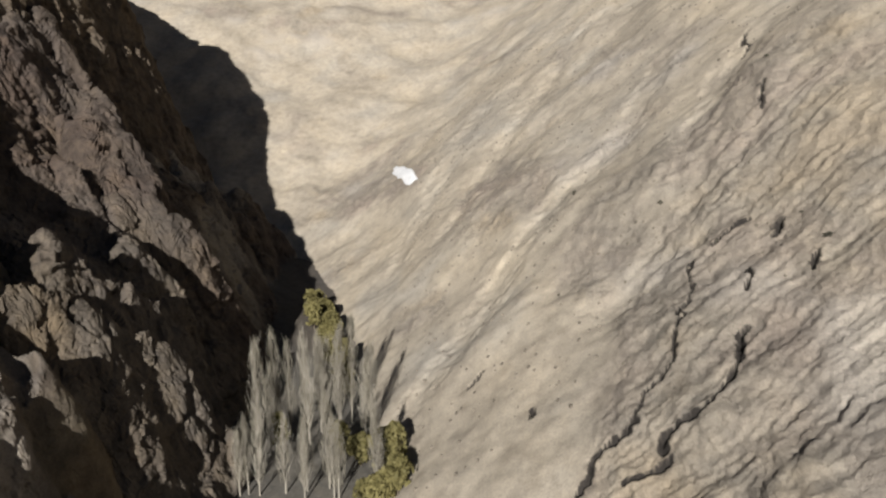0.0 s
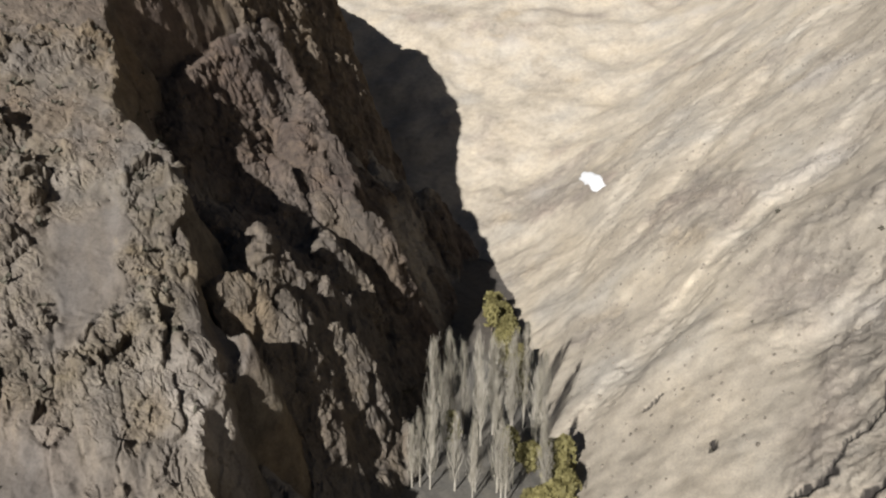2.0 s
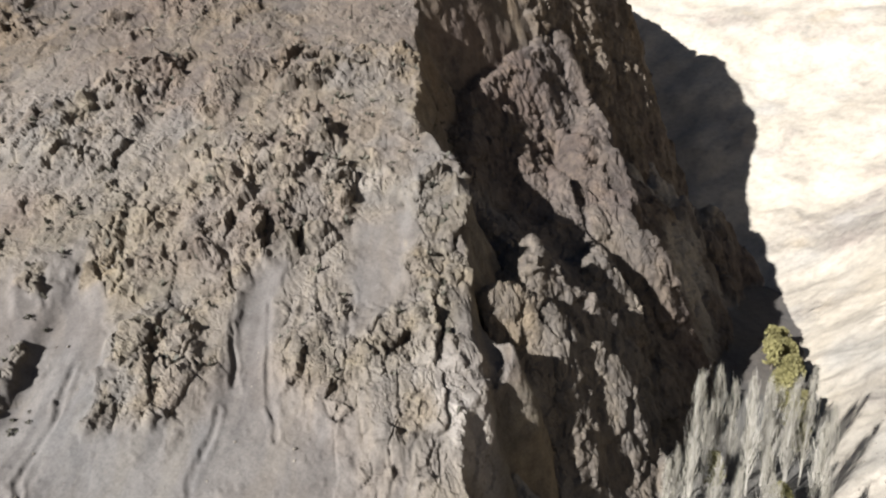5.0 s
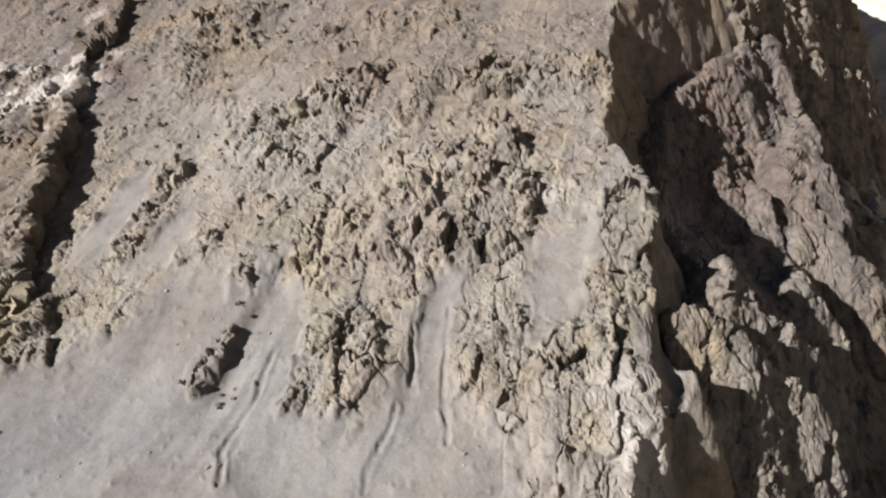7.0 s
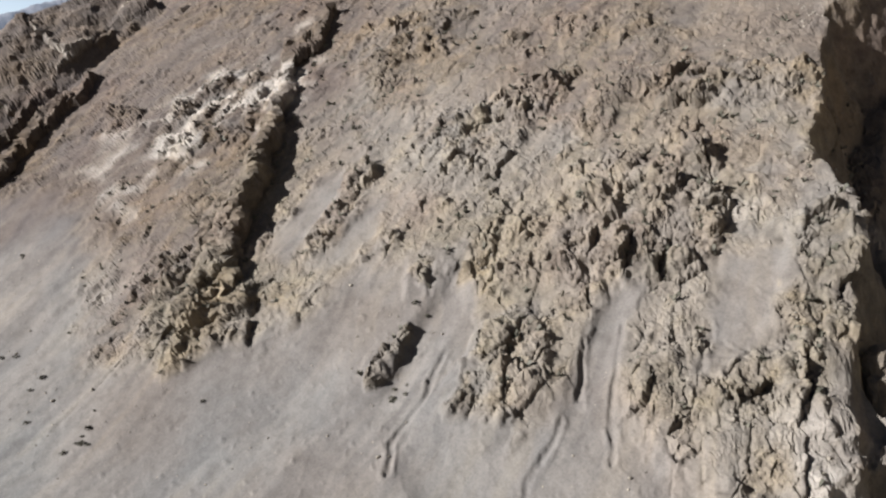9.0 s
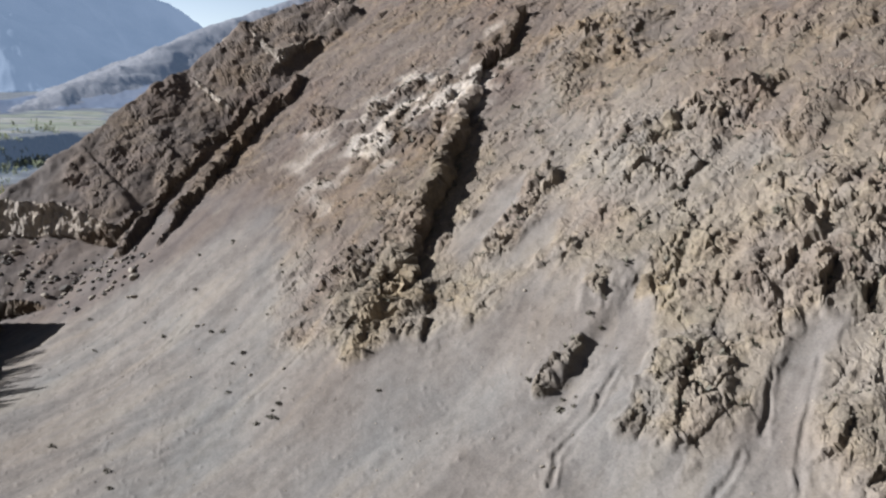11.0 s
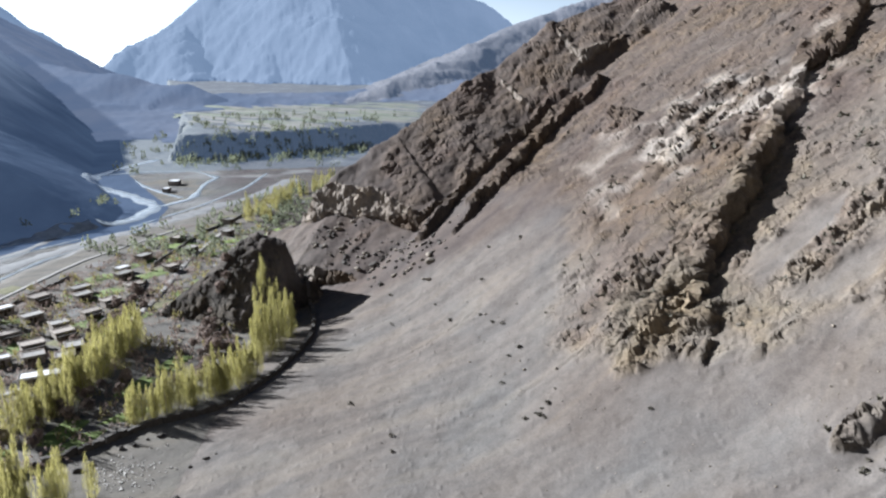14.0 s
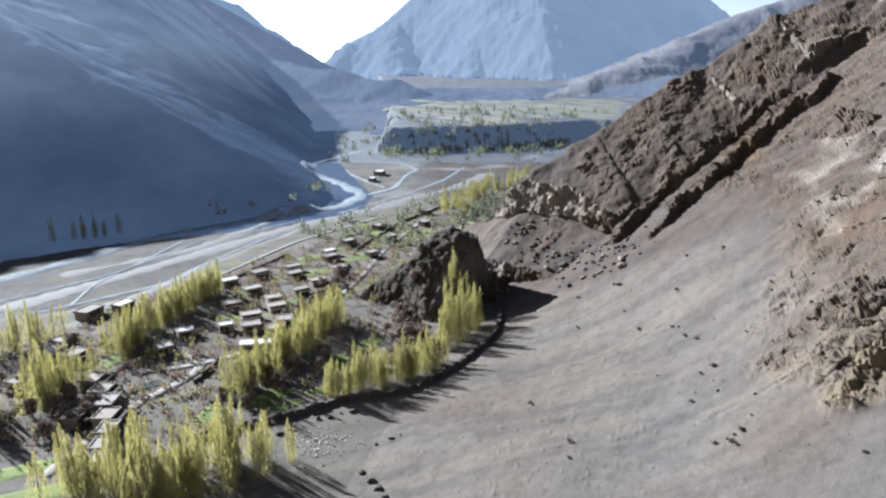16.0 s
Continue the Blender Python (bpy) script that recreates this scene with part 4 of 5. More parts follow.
row(orchard, [(-80, -148), (-92, -156), (-100, -172)], 2.4, 4.0, 1.0, "orchard trees by the houses")

# ---- river, fields, tracks ----


def ribbon(name, line, width, lift, material, label, category, fixed=None, wild=0.0, kind="structure", skirt=0.3):
    """A strip laid over the land along a line, with a shallow edge that runs into the ground."""
    g = random.Random(len(name) + int(abs(line[0][0])))
    pts = []
    for (ax, ay), (bx, by) in zip(line, line[1:]):
        n = max(1, int(math.hypot(bx - ax, by - ay) / 4))
        pts += [Vector((ax + (bx - ax) * k / n, ay + (by - ay) * k / n)) for k in range(n)]
    pts.append(Vector(line[-1]))
    for _ in range(3):
        pts = [pts[0]] + [(a + 2 * b + c) / 4 for a, b, c in zip(pts, pts[1:], pts[2:])] + [pts[-1]]
    v, f = [], []
    for i, p in enumerate(pts):
        d = (pts[min(i + 1, len(pts) - 1)] - pts[max(i - 1, 0)]).normalized()
        s = Vector((d.y, -d.x))
        w = width * (1 + wild * (noise.noise((p.x * 0.06, p.y * 0.06, width)) + 0.4 * g.uniform(-1, 1))) / 2
        for k, h in ((-1.15, -skirt), (-1, lift), (0, lift), (1, lift), (1.15, -skirt)):
            q = p + s * w * k
            v.append((q.x, q.y, (drop(q.x, q.y) if fixed is None else fixed) + h))
        if i:
            a = (i - 1) * 5
            f += [(a + k, a + k + 1, a + k + 6, a + k + 5) for k in range(4)]
    ob = new(name, mesh_of(name, v, f, material, True))
    return tagged(ob, label, category, kind=kind)


ribbon("river", [(-60, -305), (-154, -301), (-185, -302), (-215, -306), (-245, -307), (-282, -296), (-316, -284), (-348, -275), (-387, -286), (-411, -318), (-428, -345), (-450, -392), (-495, -420), (-550, -432), (-600, -438)], 9.0, 0.12, M_RIVER, "pale glinting river winding over gravel", "river", None, 0.5)
ribbon("river", [(-390, -284), (-420, -282), (-450, -296), (-480, -310), (-511, -318), (-538, -355), (-532, -390), (-500, -416)], 4.5, 0.1, M_RIVER, "narrow side arm of the pale river", "river", None, 0.6)
ribbon("river", [(-481, -373), (-455, -345), (-432, -310), (-420, -290)], 3.5, 0.1, M_RIVER, "narrow side arm of the pale river", "river", None, 0.6)
for line, w in (([(-90, -262), (-150, -245), (-185, -236), (-215, -246), (-260, -256), (-330, -250)], 2.6), ([(-120, -275), (-180, -268), (-240, -280), (-300, -270)], 2.0), ([(-150, -246), (-170, -262), (-205, -275), (-240, -290)], 1.8), ([(-330, -262), (-400, -262), (-470, -270), (-540, -290)], 2.4)):
    ribbon("river_braid", line, w, 0.08, M_RIVER, "shallow braid of water over grey gravel", "stream", None, 0.8, skirt=0.1)
for line, w in (([(-80, -282), (-140, -262), (-210, -262), (-290, -262), (-380, -248)], 7.0), ([(-110, -250), (-160, -232), (-200, -238)], 5.0), ([(-170, -285), (-230, -270), (-300, -284)], 6.0), ([(-360, -255), (-440, -245), (-520, -255)], 9.0), ([(-250, -240), (-300, -246), (-350, -240)], 5.0)):
    ribbon("gravel_bar", line, w, 0.06, M_GRAVEL, "low pale gravel bar on the river plain", "gravel bar", None, 0.9, skirt=0.06)
for line, w in (([(-72, -136), (-90, -143), (-103, -148), (-113, -147), (-121, -148), (-131, -152), (-131, -161), (-137, -176), (-146, -186), (-150, -205)], 3.0), ([(-114, -164), (-123, -155), (-132, -150), (-150, -145), (-175, -150), (-210, -160), (-260, -180), (-330, -200)], 2.4),
                ([(-103, -148), (-100, -160), (-92, -168), (-90, -190)], 2.0), ([(-150, -205), (-190, -214), (-250, -225), (-320, -222)], 2.4)):
    ribbon("dirt_track", line, w, 0.16, M_TRACK, "pale dirt track between the fields", "track", None, 0.2)


def plot(corners, material, label, category="field", lift=0.14, group="fields on the valley floor"):
    """A field: a sheet a little above the land, with a low bank round it."""
    n = 6
    v, f = [], []
    a, b, c, d = (Vector(p) for p in corners)
    for i in range(n + 1):
        for j in range(n + 1):
            p = a.lerp(b, i / n).lerp(d.lerp(c, i / n), j / n)
            edge = i in (0, n) or j in (0, n)
            v.append((p.x, p.y, drop(p.x, p.y) + (-0.4 if edge else lift)))
            if i and j:
                k = i * (n + 1) + j
                f.append((k - n - 2, k - n - 1, k, k - 1))
    ob = new("field", mesh_of("field", v, f, material, True))
    return tagged(ob, label, category, group)


LOOKS = [(M_GREEN, "bright green field of young wheat"), (M_OLIVE, "dull olive field of stubble and grass"), (M_SOIL, "bare brown ploughed field plot"), (M_GREYPLOT, "pale grey silt plot beside the fields")]
plot([(-66, -150), (-80, -141), (-77, -134), (-64, -143)], *LOOKS[0])
plot([(-62, -140), (-79, -128), (-75, -121), (-60, -132)], *LOOKS[0])
plot([(-62, -130), (-71, -121), (-68, -116), (-60, -123)], *LOOKS[0])
plot([(-110, -119), (-124, -117), (-128, -111), (-113, -110)], *LOOKS[0])
plot([(-125, -117), (-136, -115), (-141, -105), (-129, -110)], *LOOKS[0])
plot([(-137, -115), (-150, -113), (-154, -102), (-142, -104)], *LOOKS[1])
plot([(-151, -113), (-164, -113), (-166, -103), (-155, -101)], *LOOKS[1])
plot([(-100, -128), (-113, -130), (-113, -122), (-102, -121)], *LOOKS[1])
plot([(-104, -145), (-118, -144), (-120, -136), (-106, -137)], *LOOKS[1])
for cx_, cy_, w, h, t in ((-122, -121, 8, 4, 0.1), (-108, -127, 6, 4, 0.3), (-147, -120, 8, 3.5, 0.0), (-163, -120, 7, 4, 0.0), (-186, -166, 8, 5, -0.4), (-213, -184, 9, 5, -0.3), (-228, -200, 9, 5, -0.2), (-165, -172, 6, 4, -0.5), (-240, -182, 9, 5, -0.3), (-262, -196, 10, 5, -0.2), (-285, -200, 10, 6, -0.2), (-128, -182, 6, 4, -0.3), (-118, -176, 6, 4, 0.0)):
    cs, sn = math.cos(t), math.sin(t)
    plot([(cx_ + cs * a * w - sn * b * h, cy_ + sn * a * w + cs * b * h) for a, b in ((-1, -1), (1, -1), (1, 1), (-1, 1))], *LOOKS[0], lift=0.22)
pond = plot([(-106, -158), (-117, -155), (-115, -149), (-105, -153)], M_POND, "still dark green irrigation pond", "pond", group="")
g = random.Random(5)
for i in range(26):
    for j in range(7):
        u0, v0 = -130 - i * 13, -146 - j * 13 - i * 1.6
        if v0 < -222 + 0.0 * i or (i < 3 and j < 2) or g.random() < 0.14:
            continue
        w, h = g.uniform(4.2, 6.2), g.uniform(3.8, 5.8)
        cx_, cy_ = u0 + g.uniform(-2, 2), v0 + g.uniform(-2, 2)
        if drop(cx_, cy_) > 4 or drop(cx_, cy_) < -1.2:
            continue
        t = g.uniform(-0.5, 0.1)
        cs, sn = math.cos(t), math.sin(t)
        k = g.choices((0, 1, 2, 3), (4, 4, 3, 2))[0]
        plot([(cx_ + cs * a * w - sn * b * h, cy_ + sn * a * w + cs * b * h) for a, b in ((-1, -1), (1, -1), (1, 1), (-1, 1))], *LOOKS[k])


def stone_wall(line, tall, thick, material, label, gap=1.1):
    """A dry wall of rough stones, one broken run of blocks."""
    g = random.Random(int(abs(line[0][0] * 7 + line[0][1])))
    pieces = []
    for (ax, ay), (bx, by) in zip(line, line[1:]):
        ln = math.hypot(bx - ax, by - ay)
        n = max(1, int(ln / gap))
        ang = math.atan2(by - ay, bx - ax)
        for k in range(n):
            t = (k + 0.5) / n
            x, y = ax + t * (bx - ax) + g.uniform(-0.15, 0.15), ay + t * (by - ay) + g.uniform(-0.15, 0.15)
            z = drop(x, y)
            h = tall * g.uniform(0.7, 1.2)
            m = pose(x, y, z, 0, 0, math.degrees(ang) + g.uniform(-8, 8))
            pv, pf = box(-gap * 0.58, gap * 0.58, -thick / 2, thick / 2, -0.8, h)
            pv = [tuple(m @ Vector((a + g.uniform(-0.12, 0.12), b * (1 if c < 0 else 0.75) + g.uniform(-0.1, 0.1), c))) for a, b, c in pv]
            pieces.append((pv, pf))
    v, f = join(*pieces)
    return tagged(new("stone_wall", mesh_of("stone_wall", v, f, material)), label, "wall", "stone walls of the fields")


stone_wall([(-98, -121), (-108, -115), (-118, -109), (-129, -104), (-136, -97), (-143, -90.5), (-152, -88), (-160, -86.5), (-172, -86), (-183, -87), (-194, -91), (-204, -96), (-212, -101), (-218, -105)], 1.5, 1.3, M_DARKSTONE, "long curved dark stone wall below the scree")
for line in ([(-112, -131), (-140, -136), (-176, -145)], [(-118, -144), (-132, -150)], [(-150, -150), (-185, -162), (-230, -178)], [(-140, -190), (-180, -204), (-230, -212)], [(-100, -165), (-118, -170), (-130, -180)], [(-170, -168), (-176, -190)], [(-205, -178), (-212, -200)], [(-250, -190), (-310, -205), (-380, -208)]):
    stone_wall(line, 1.1, 0.8, M_STONE, "low grey stone wall between the fields")

# fields on the river terrace and beyond
for k in range(170):
    r, az = g.uniform(760, 1200), g.uniform(107, 124)
    x, y, _ = at(az, 0, r)
    w, h, t = g.uniform(25, 75), g.uniform(4, 11), g.uniform(0.9, 1.3)
    cs, sn = math.cos(t), math.sin(t)
    corners = [(x + cs * a * w - sn * b * h, y + sn * a * w + cs * b * h) for a, b in ((-1, -1), (1, -1), (1, 1), (-1, 1))]
    heights = [drop(*c) for c in corners] + [drop(x, y)]
    if max(heights) - min(heights) > 5 or not 16 < heights[-1] < 36:
        continue
    far_look = (M_FARGREEN, "green far pasture strip with haze painted into its colour") if g.random() < 0.5 else (M_FARGREY, "pale far field strip with haze painted into its colour")
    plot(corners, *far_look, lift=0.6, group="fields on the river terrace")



def clumps(name, count, seed, sample, material, label, category):
    """Hedges and far groves, too many to count: small tufts of leaf joined into one sheet."""
    g = np.random.RandomState(seed)
    v, f = [], []
    for _ in range(count):
        x, y, tall, wide = sample(g)
        z = drop(x, y)
        stem = [(g.normal() * wide * 0.4, g.normal() * wide * 0.4, g.uniform(0.6, 1.0)) for _k in range(4)]
        for _k in range(34):
            ox, oy, top = stem[_k % 4]
            h = g.uniform(0.05, 1)
            slim = wide * 0.22 * (1.1 - h)
            o = np.array([x + ox + g.normal() * slim, y + oy + g.normal() * slim, z + h * top * tall * 0.9])
            d = np.array([g.normal() * 0.25, g.normal() * 0.25, 1.0]) * tall * 0.11
            e = np.cross(d, g.normal(size=3))
            e = e / (np.linalg.norm(e) + 1e-6) * min(wide, tall) * 0.11
            m = len(v)
            v += [tuple(o - d), tuple(o + e), tuple(o + d), tuple(o - e)]
            f.append((m, m + 1, m + 2, m + 3))
    return tagged(new(name, mesh_of(name, v, f, material)), label, category, kind="stuff")


def valley_spot(g, x0, x1, y0, y1):
    for _ in range(50):
        x, y = g.uniform(x0, x1), g.uniform(y0, y1)
        if -1 < drop(x, y) < 3:
            break
    return x, y


clumps("village_hedges", 1100, 12, lambda g: (*valley_spot(g, -270, -75, -215, -110), g.uniform(1.0, 2.8), 2.4), M_TWIG, "brown bare hedges and scrub among the fields", "hedge")
clumps("village_bushes", 420, 13, lambda g: (*valley_spot(g, -330, -75, -215, -115), g.uniform(1.5, 4.0), 2.0), M_LEAF_G, "yellow-green bushes among the fields", "bush")
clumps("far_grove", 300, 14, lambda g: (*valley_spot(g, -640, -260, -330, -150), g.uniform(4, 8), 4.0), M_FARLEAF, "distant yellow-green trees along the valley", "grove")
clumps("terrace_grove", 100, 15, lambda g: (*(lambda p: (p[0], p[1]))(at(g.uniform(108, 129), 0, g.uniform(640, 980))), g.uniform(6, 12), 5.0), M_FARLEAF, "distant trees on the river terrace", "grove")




def cliff_foot(g):
    t, off = g.uniform(0, 1), abs(g.normal()) * 26 + 8
    return -598 - 170 * t + 0.83 * off, -420 + 140 * t + 0.55 * off


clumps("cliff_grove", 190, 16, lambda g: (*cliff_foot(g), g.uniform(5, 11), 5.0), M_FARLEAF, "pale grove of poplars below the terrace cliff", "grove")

# ---- houses ----


def house(x, y, w, d, h, turn, roof_material, wall_material, label, windows=2, porch=False):
    w, d, h = w * 0.66, d * 0.7, max(2.3, h * 0.75)
    root = tagged(new("house"), label, "house", "flat-roofed village houses")
    root.matrix_basis = pose(x, y, drop(x, y), 0, 0, turn)
    part("wall", mesh_of("wall", *join(box(-w / 2, w / 2, -d / 2, d / 2, -1.2, h)), wall_material), root)
    over = 0.35
    slab = join(box(-w / 2 - over, w / 2 + over, -d / 2 - over, d / 2 + over, h + 0.003, h + 0.28))
    roof_ob = part("roof", mesh_of("roof", *slab, roof_material), root)
    rim = join(*(box(a, b, c, e, h + 0.283, h + 0.5) for a, b, c, e in ((-w / 2 - over, w / 2 + over, -d / 2 - over, -d / 2 - over + 0.3), (-w / 2 - over, w / 2 + over, d / 2 + over - 0.3, d / 2 + over), (-w / 2 - over, -w / 2 - over + 0.3, -d / 2, d / 2), (w / 2 + over - 0.3, w / 2 + over, -d / 2, d / 2))))
    part("parapet", mesh_of("parapet", *rim, wall_material), roof_ob)
    part("door", mesh_of("door", *box(-0.5, 0.5, d / 2 + 0.003, d / 2 + 0.08, 0, 2.0), M_TIMBER), root)
    for k in range(windows):
        wx_ = w * ((k + 0.7) / (windows + 0.4) - 0.5)
        if abs(wx_) < 0.9:
            wx_ = w * 0.38
        frame_ob = part("window", mesh_of("window", *box(wx_ - 0.5, wx_ + 0.5, d / 2 + 0.003, d / 2 + 0.07, 1.0, 2.1), M_TIMBER), root)
        part("sill", mesh_of("sill", *box(wx_ - 0.6, wx_ + 0.6, d / 2 + 0.003, d / 2 + 0.16, 0.9, 0.995), wall_material), frame_ob)
    if porch:
        part("porch", mesh_of("porch", *join(box(-w / 2, w / 2, d / 2 + 0.09, d / 2 + 2.2, h - 0.35, h - 0.15), *(box(w * t - 0.1, w * t + 0.1, d / 2 + 1.9, d / 2 + 2.1, -0.6, h - 0.355) for t in (-0.45, -0.15, 0.15, 0.45))), M_TIMBER), root)
    return root


house(-143, -146, 15, 6, 3.4, -52, M_WHITE, M_MUD, "long low house with a shining white metal roof", 4)
for x, y, w, d, h, t, k in ((-154, -159, 8, 6, 3.0, -40, 0), (-156, -150, 7, 6, 3.0, -48, 0), (-163, -153, 7, 7, 3.2, -45, 0), (-161, -166, 9, 6, 3.0, -35, 1), (-185, -201, 9, 6, 3.2, -20, 2), (-137, -216, 12, 7, 3.4, 15, 0), (-147, -212, 10, 6, 3.2, 12, 2), (-140, -173, 7, 5, 2.8, -30, 2), (-128, -168, 6, 5, 2.8, -20, 0),
                        (-101, -158, 8, 6, 3.2, 30, 1), (-97, -151, 9, 7, 3.6, 32, 0), (-93, -145, 8, 6, 3.2, 30, 1), (-89, -139, 8, 5, 3.0, 34, 0), (-84, -134, 7, 5, 3.0, 35, 0), (-80, -129, 6, 5, 2.8, 36, 0), (-104, -166, 8, 6, 3.0, 25, 1),
                        (-112, -186, 9, 6, 3.0, 10, 1), (-94, -182, 8, 6, 3.0, 10, 0), (-172, -165, 8, 6, 3.0, -30, 1), (-178, -172, 7, 6, 3.0, -30, 0), (-190, -170, 8, 6, 3.0, -25, 1), (-205, -186, 8, 6, 3.0, -20, 0), (-212, -193, 9, 6, 3.0, -20, 0), (-202, -172, 8, 6, 3.0, -25, 1), (-239, -196, 8, 6, 3.0, -15, 2), (-199, -199, 9, 7, 3.2, -15, 1), (-110, -194, 10, 7, 3.2, 12, 1), (-117, -199, 8, 6, 3.0, 10, 0), (-89, -151, 7, 5, 3.0, 30, 1), (-182, -186, 9, 6, 3.0, -22, 0), (-166, -180, 8, 6, 3.0, -25, 1), (-150, -166, 6, 5, 2.8, -35, 2), (-220, -176, 8, 6, 3.0, -25, 1), (-232, -190, 9, 6, 3.0, -15, 0), (-246, -178, 7, 6, 3.0, -15, 1), (-258, -200, 9, 6, 3.0, -10, 0), (-275, -188, 8, 6, 3.0, -15, 0),
                        (-292, -206, 9, 7, 3.0, -10, 1), (-310, -190, 8, 6, 3.0, -12, 0), (-335, -204, 9, 6, 3.0, -8, 0), (-360, -196, 9, 6, 3.0, -8, 1), (-398, -212, 10, 6, 3.0, -8, 0), (-470, -330, 16, 10, 4.0, 20, 2), (-440, -316, 12, 6, 3.4, 20, 2)):
    look_, text = ((M_ROOF, "mud house with a pale flat earth roof"), (M_MUD, "brown mud house with a flat earth roof"), (M_WHITE, "small house with a bright white metal roof"))[k]
    house(x, y, w, d, h, t, look_, M_MUD, text, 2, k == 1)

# ---- boulders, scrub, stones ----


def rock_mesh(name, seed, material, flat=0.75):
    g = random.Random(seed)
    bm = bmesh.new()
    bmesh.ops.create_icosphere(bm, subdivisions=2, radius=1.0)
    cuts = [(Vector((g.gauss(0, 1), g.gauss(0, 1), g.gauss(0, 1))).normalized(), g.uniform(0.55, 0.85)) for _ in range(7)]
    for v in bm.verts:
        for n, d in cuts:
            s = v.co.dot(n)
            if s > d:
                v.co -= n * (s - d)
        v.co *= 1 + 0.07 * g.uniform(-1, 1)
        v.co.z *= flat
    me = bpy.data.meshes.new(name)
    bm.to_mesh(me)
    bm.free()
    me.materials.append(material)
    return me


rocks = [rock_mesh("boulder", s, M_BOULDER) for s in (1, 2, 3, 4, 5)]
dark_rocks = [rock_mesh("boulder", s, M_DARKSTONE) for s in (6, 7, 8)]


def boulder(x, y, size, dark=False, group="boulders on the scree"):
    g = tree_rng
    ob = new("boulder", g.choice(dark_rocks if dark else rocks))
    ob.matrix_basis = pose(x, y, drop(x, y) + size * 0.25, g.uniform(-15, 15), g.uniform(-15, 15), g.uniform(0, 360)) @ Matrix.Diagonal((size * g.uniform(0.8, 1.3), size * g.uniform(0.7, 1.1), size * g.uniform(0.7, 1.0), 1))
    tagged(ob, ("dark angular boulder lying by the stone wall" if "wall" in group else "dark angular block of talus on the slope") if dark else "brown angular boulder resting on the slope", "boulder", group)


for x, y, s in ((-119, -103, 1.1), (-121, -101, 0.9), (-126, -98, 1.2), (-109, -106, 1.3), (-112, -105, 1.0), (-107, -108, 1.1), (-105, -80, 1.2), (-103, -76, 1.5), (-101, -73, 1.3), (-99, -70, 1.0), (-116, -84, 0.8), (-119, -82, 0.9), (-121, -81, 0.6), (-124, -100, 0.7)):
    boulder(x, y, s * 0.75, True, "dark boulders by the wall")
g = random.Random(77)
for k in range(190):      # talus under the slab
    t = g.random()
    a, b = at(114, 0, 268), at(104, 0, 225)
    x, y = a[0] + t * (b[0] - a[0]) + g.gauss(0, 7), a[1] + t * (b[1] - a[1]) + g.gauss(0, 6) - 2
    boulder(x, y, g.uniform(0.3, 1.0) * (1 if g.random() < 0.85 else 1.7), g.random() < 0.6, "talus blocks under the slab")
for k in range(26):
    u, v = g.uniform(-170, -20), g.uniform(60, 110)
    x, y = 0.816 * u - 0.577 * v, 0.577 * u + 0.816 * v
    boulder(x, y, g.uniform(0.25, 0.6))


def shrub_mesh(seed):
    return crown_mesh("shrub", 0.9, 0.8, 0.0, 60, 0.3, M_SHRUB, 1.2, 0.8, seed)


shrubs = [shrub_mesh(s) for s in (51, 52, 53)]
BUSHES = [(-201, -68), (-187, -50), (-168, -30), (-153, -21), (-151, -23), (-142, -23), (-135, -11), (-129, -14), (-128, -16), (-127, -12), (-141, -58), (-120, -41), (-183, -62), (-190, -37), (-202, -28), (-176, -43), (-182, -61), (-173, -34), (-166, -27), (-122, 7),
          (-101, 35), (-100, 37), (-99, 34), (-140, -57), (-126, -43), (-111, 45), (-114, 44), (-205, -38), (-201, -28), (-134, 1), (-92, 44), (-98, 36), (-130, -13), (-131, -12), (-128, -13)]
# bushes on the canyon wall are added in place of dark holes and specks
for x, y in BUSHES + [(52, 233), (71.7, 175), (61.6, 140), (41.3, 132.7), (54.3, 97.4), (13.8, 101), (54.3, 124.7), (44.8, 112.4), (54.5, 105.8), (66, 150), (30, 160), (22, 128)]:
    ob = new("shrub", g.choice(shrubs))
    s = g.uniform(0.5, 1.2)
    ob.matrix_basis = pose(x, y, drop(x, y) - 0.05, 0, 0, g.uniform(0, 360)) @ Matrix.Diagonal((s, s, s * 0.8, 1))
    tagged(ob, "small dark thorn bush rooted in the scree, on the wall a stand-in for a hole", "bush", "thorn bushes on the scree")


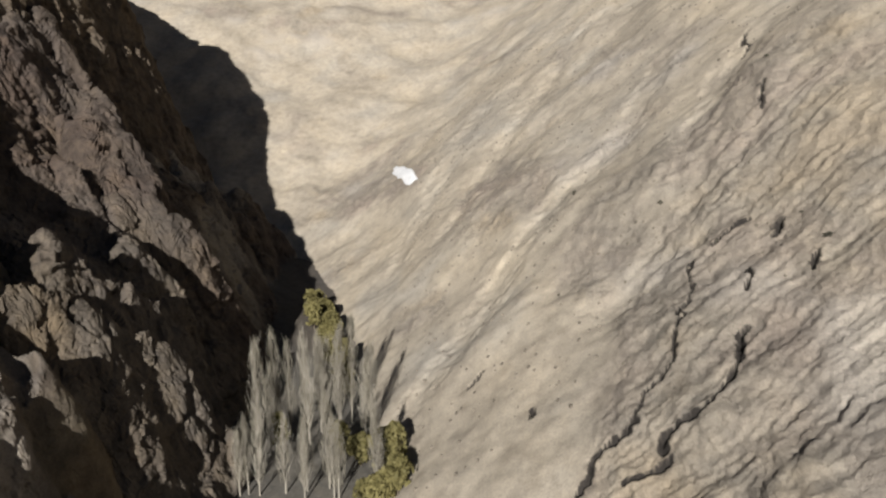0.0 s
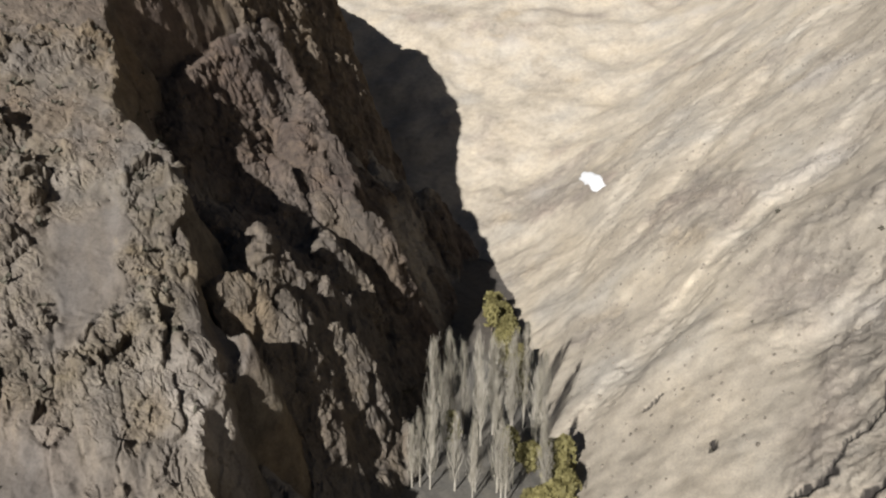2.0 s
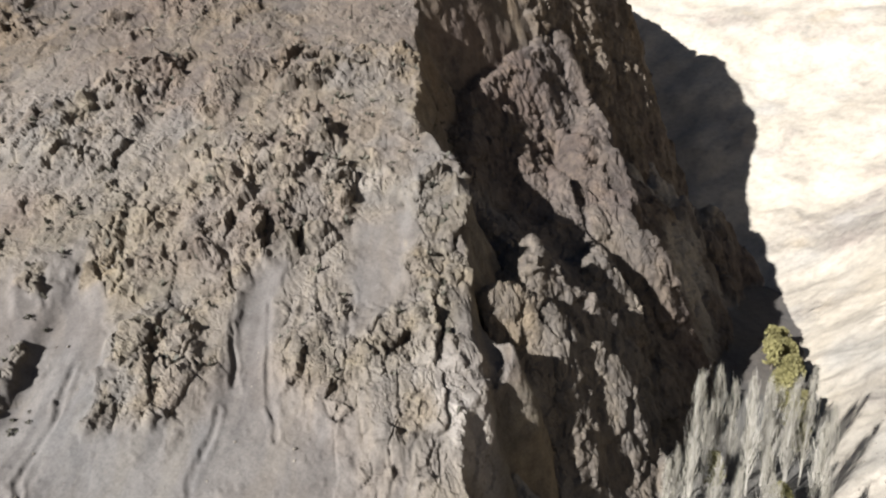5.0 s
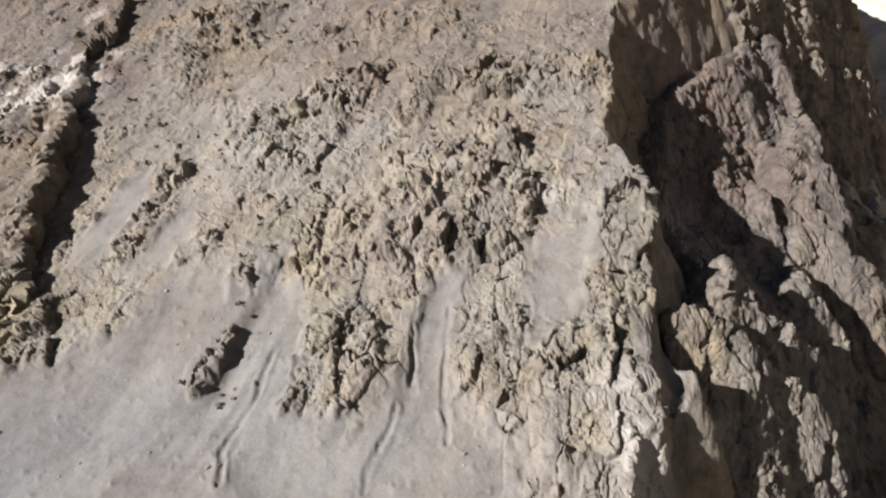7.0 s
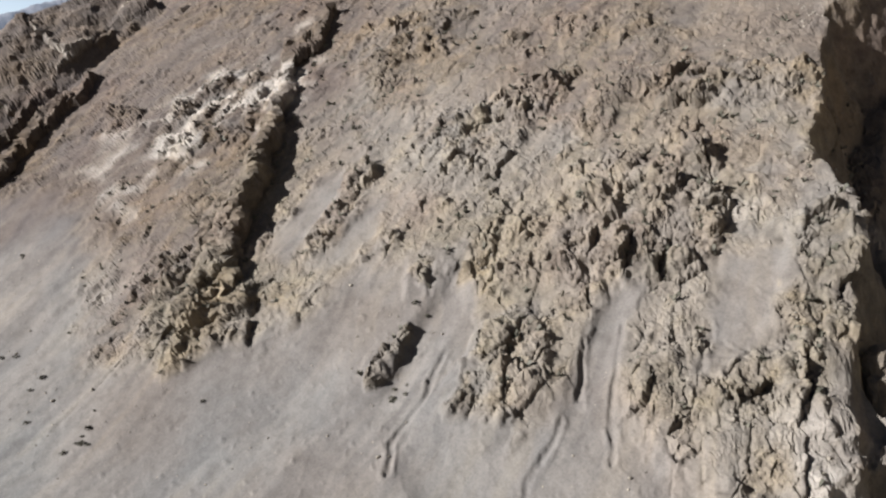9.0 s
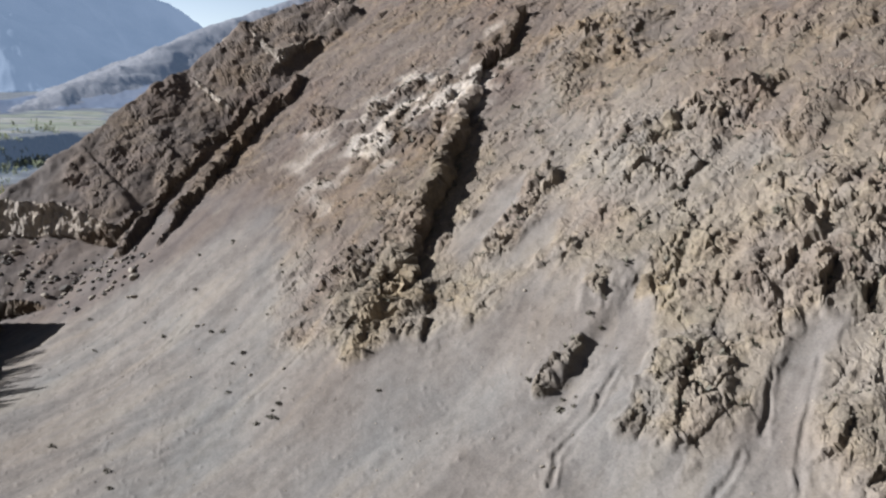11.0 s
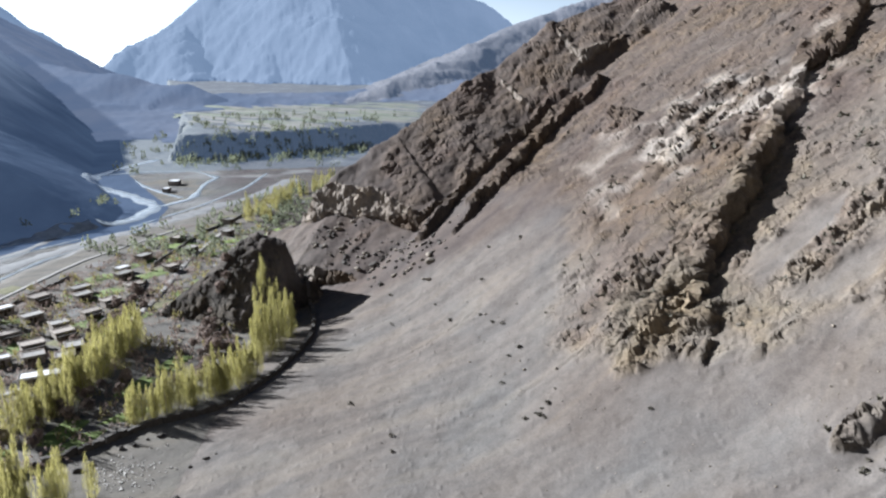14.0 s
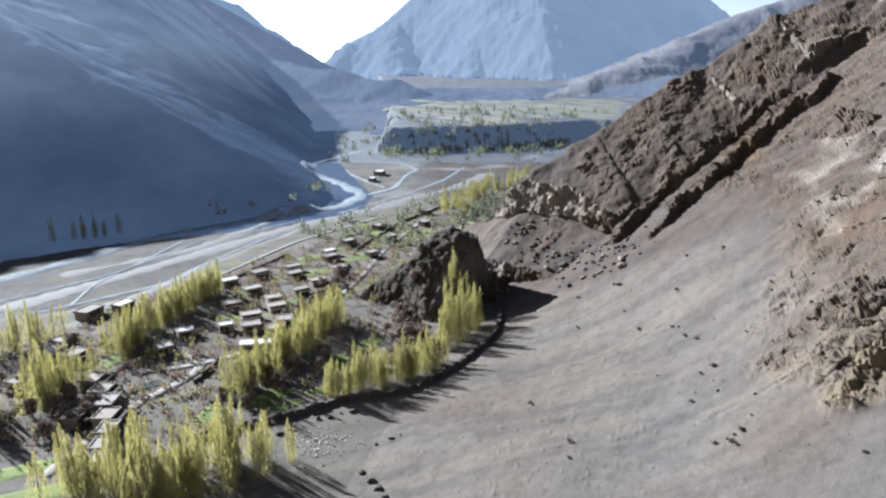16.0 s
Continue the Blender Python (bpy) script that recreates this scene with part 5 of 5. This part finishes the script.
def scatter(name, count, seed, sample, size, material, label, category, leafy=False):
    """Loose stones or tufts over a stretch of slope, joined into one sheet of debris."""
    g = np.random.RandomState(seed)
    v, f = [], []
    for _ in range(count):
        x, y, s = sample(g)
        z = drop(x, y)
        s *= g.uniform(0.5, 1.4) * size
        n = len(v)
        if leafy:
            for _k in range(7):
                d = np.array([g.normal() * 0.6, g.normal() * 0.6, abs(g.normal()) * 0.7 + 0.25]) * s
                e = np.cross(d, g.normal(size=3))
                e = e / (np.linalg.norm(e) + 1e-6) * s * 0.4
                o = np.array([x, y, z])
                m = len(v)
                v += [tuple(o - e * 0.6), tuple(o + e * 0.6), tuple(o + d + e), tuple(o + d - e)]
                f.append((m, m + 1, m + 2, m + 3))
            continue
        t = g.uniform(0, 6.28)
        ring = [(x + math.cos(t + k * 1.5708) * s * g.uniform(0.6, 1.1), y + math.sin(t + k * 1.5708) * s * g.uniform(0.6, 1.1)) for k in range(4)]
        v += [(a, b, z - 0.3 * s) for a, b in ring] + [(a * 0.6 + x * 0.4 + g.normal() * 0.1 * s, b * 0.6 + y * 0.4 + g.normal() * 0.1 * s, z + s * g.uniform(0.35, 0.8)) for a, b in ring]
        f += [(n + k, n + (k + 1) % 4, n + 4 + (k + 1) % 4, n + 4 + k) for k in range(4)] + [(n + 4, n + 5, n + 6, n + 7)]
    return tagged(new(name, mesh_of(name, v, f, material)), label, category, kind="stuff")


def slope_spot(g, u0, u1, v0, v1, rocky=True):
    for _ in range(40):
        u, v = g.uniform(u0, u1), g.uniform(v0, v1)
        x, y = 0.816 * u - 0.577 * v, 0.577 * u + 0.816 * v
        if not rocky or crag_mask(np.array([x]), np.array([y]), np.array([0.0]))[0] > 0.6:
            break
    return x, y


scatter("loose_stones", 2400, 3, lambda g: (*slope_spot(g, -200, 0, 70, 190), 1.0), 0.3, M_BOULDER, "loose brown stones strewn over the hillside", "stones")
scatter("scree_stones", 500, 4, lambda g: (*slope_spot(g, -190, -20, 30, 100, False), 1.0), 0.2, M_BOULDER, "small pale stones on the smooth scree", "stones")
scatter("hillside_scrub", 650, 6, lambda g: (*slope_spot(g, -180, 5, 80, 180), 1.0), 0.55, M_SHRUB, "low dry scrub dotted over the hillside", "scrub", True)
scatter("pale_rubble", 170, 9, lambda g: (-111 + g.normal() * 3.5, -96 + g.normal() * 4.0, 1.0), 0.32, M_RUBBLE, "pale rubble and broken slabs below the stone wall", "rubble")
scatter("canyon_stones", 1500, 8, lambda g: (g.uniform(-10, 90), g.uniform(95, 330), 1.0), 0.4, M_BOULDER, "dark stones and tufts on the canyon wall", "stones")

# a patch of old snow in a hollow of the canyon wall
snow_v, snow_f = [], []
sx, sy = -15.5, 281.0
for i in range(13):
    for j in range(9):
        a, b = i / 12 * 2 - 1, j / 8 * 2 - 1
        k = max(0.0, 1 - a * a - b * b + 0.25 * noise.noise((i * 0.6, j * 0.6, 2)))
        px, py = sx + a * 5.5 + b * 2.2, sy - a * 24.0 + b * 2.0
        snow_v.append((px, py, drop(px, py) + (1.3 * k ** 0.5 if k > 0.05 else -0.8)))
        if i and j:
            q = i * 9 + j
            snow_f.append((q - 10, q - 9, q, q - 1))
tagged(new("snow_patch", mesh_of("snow_patch", snow_v, snow_f, M_SNOW, True)), "patch of old white snow in a hollow", "snow patch")
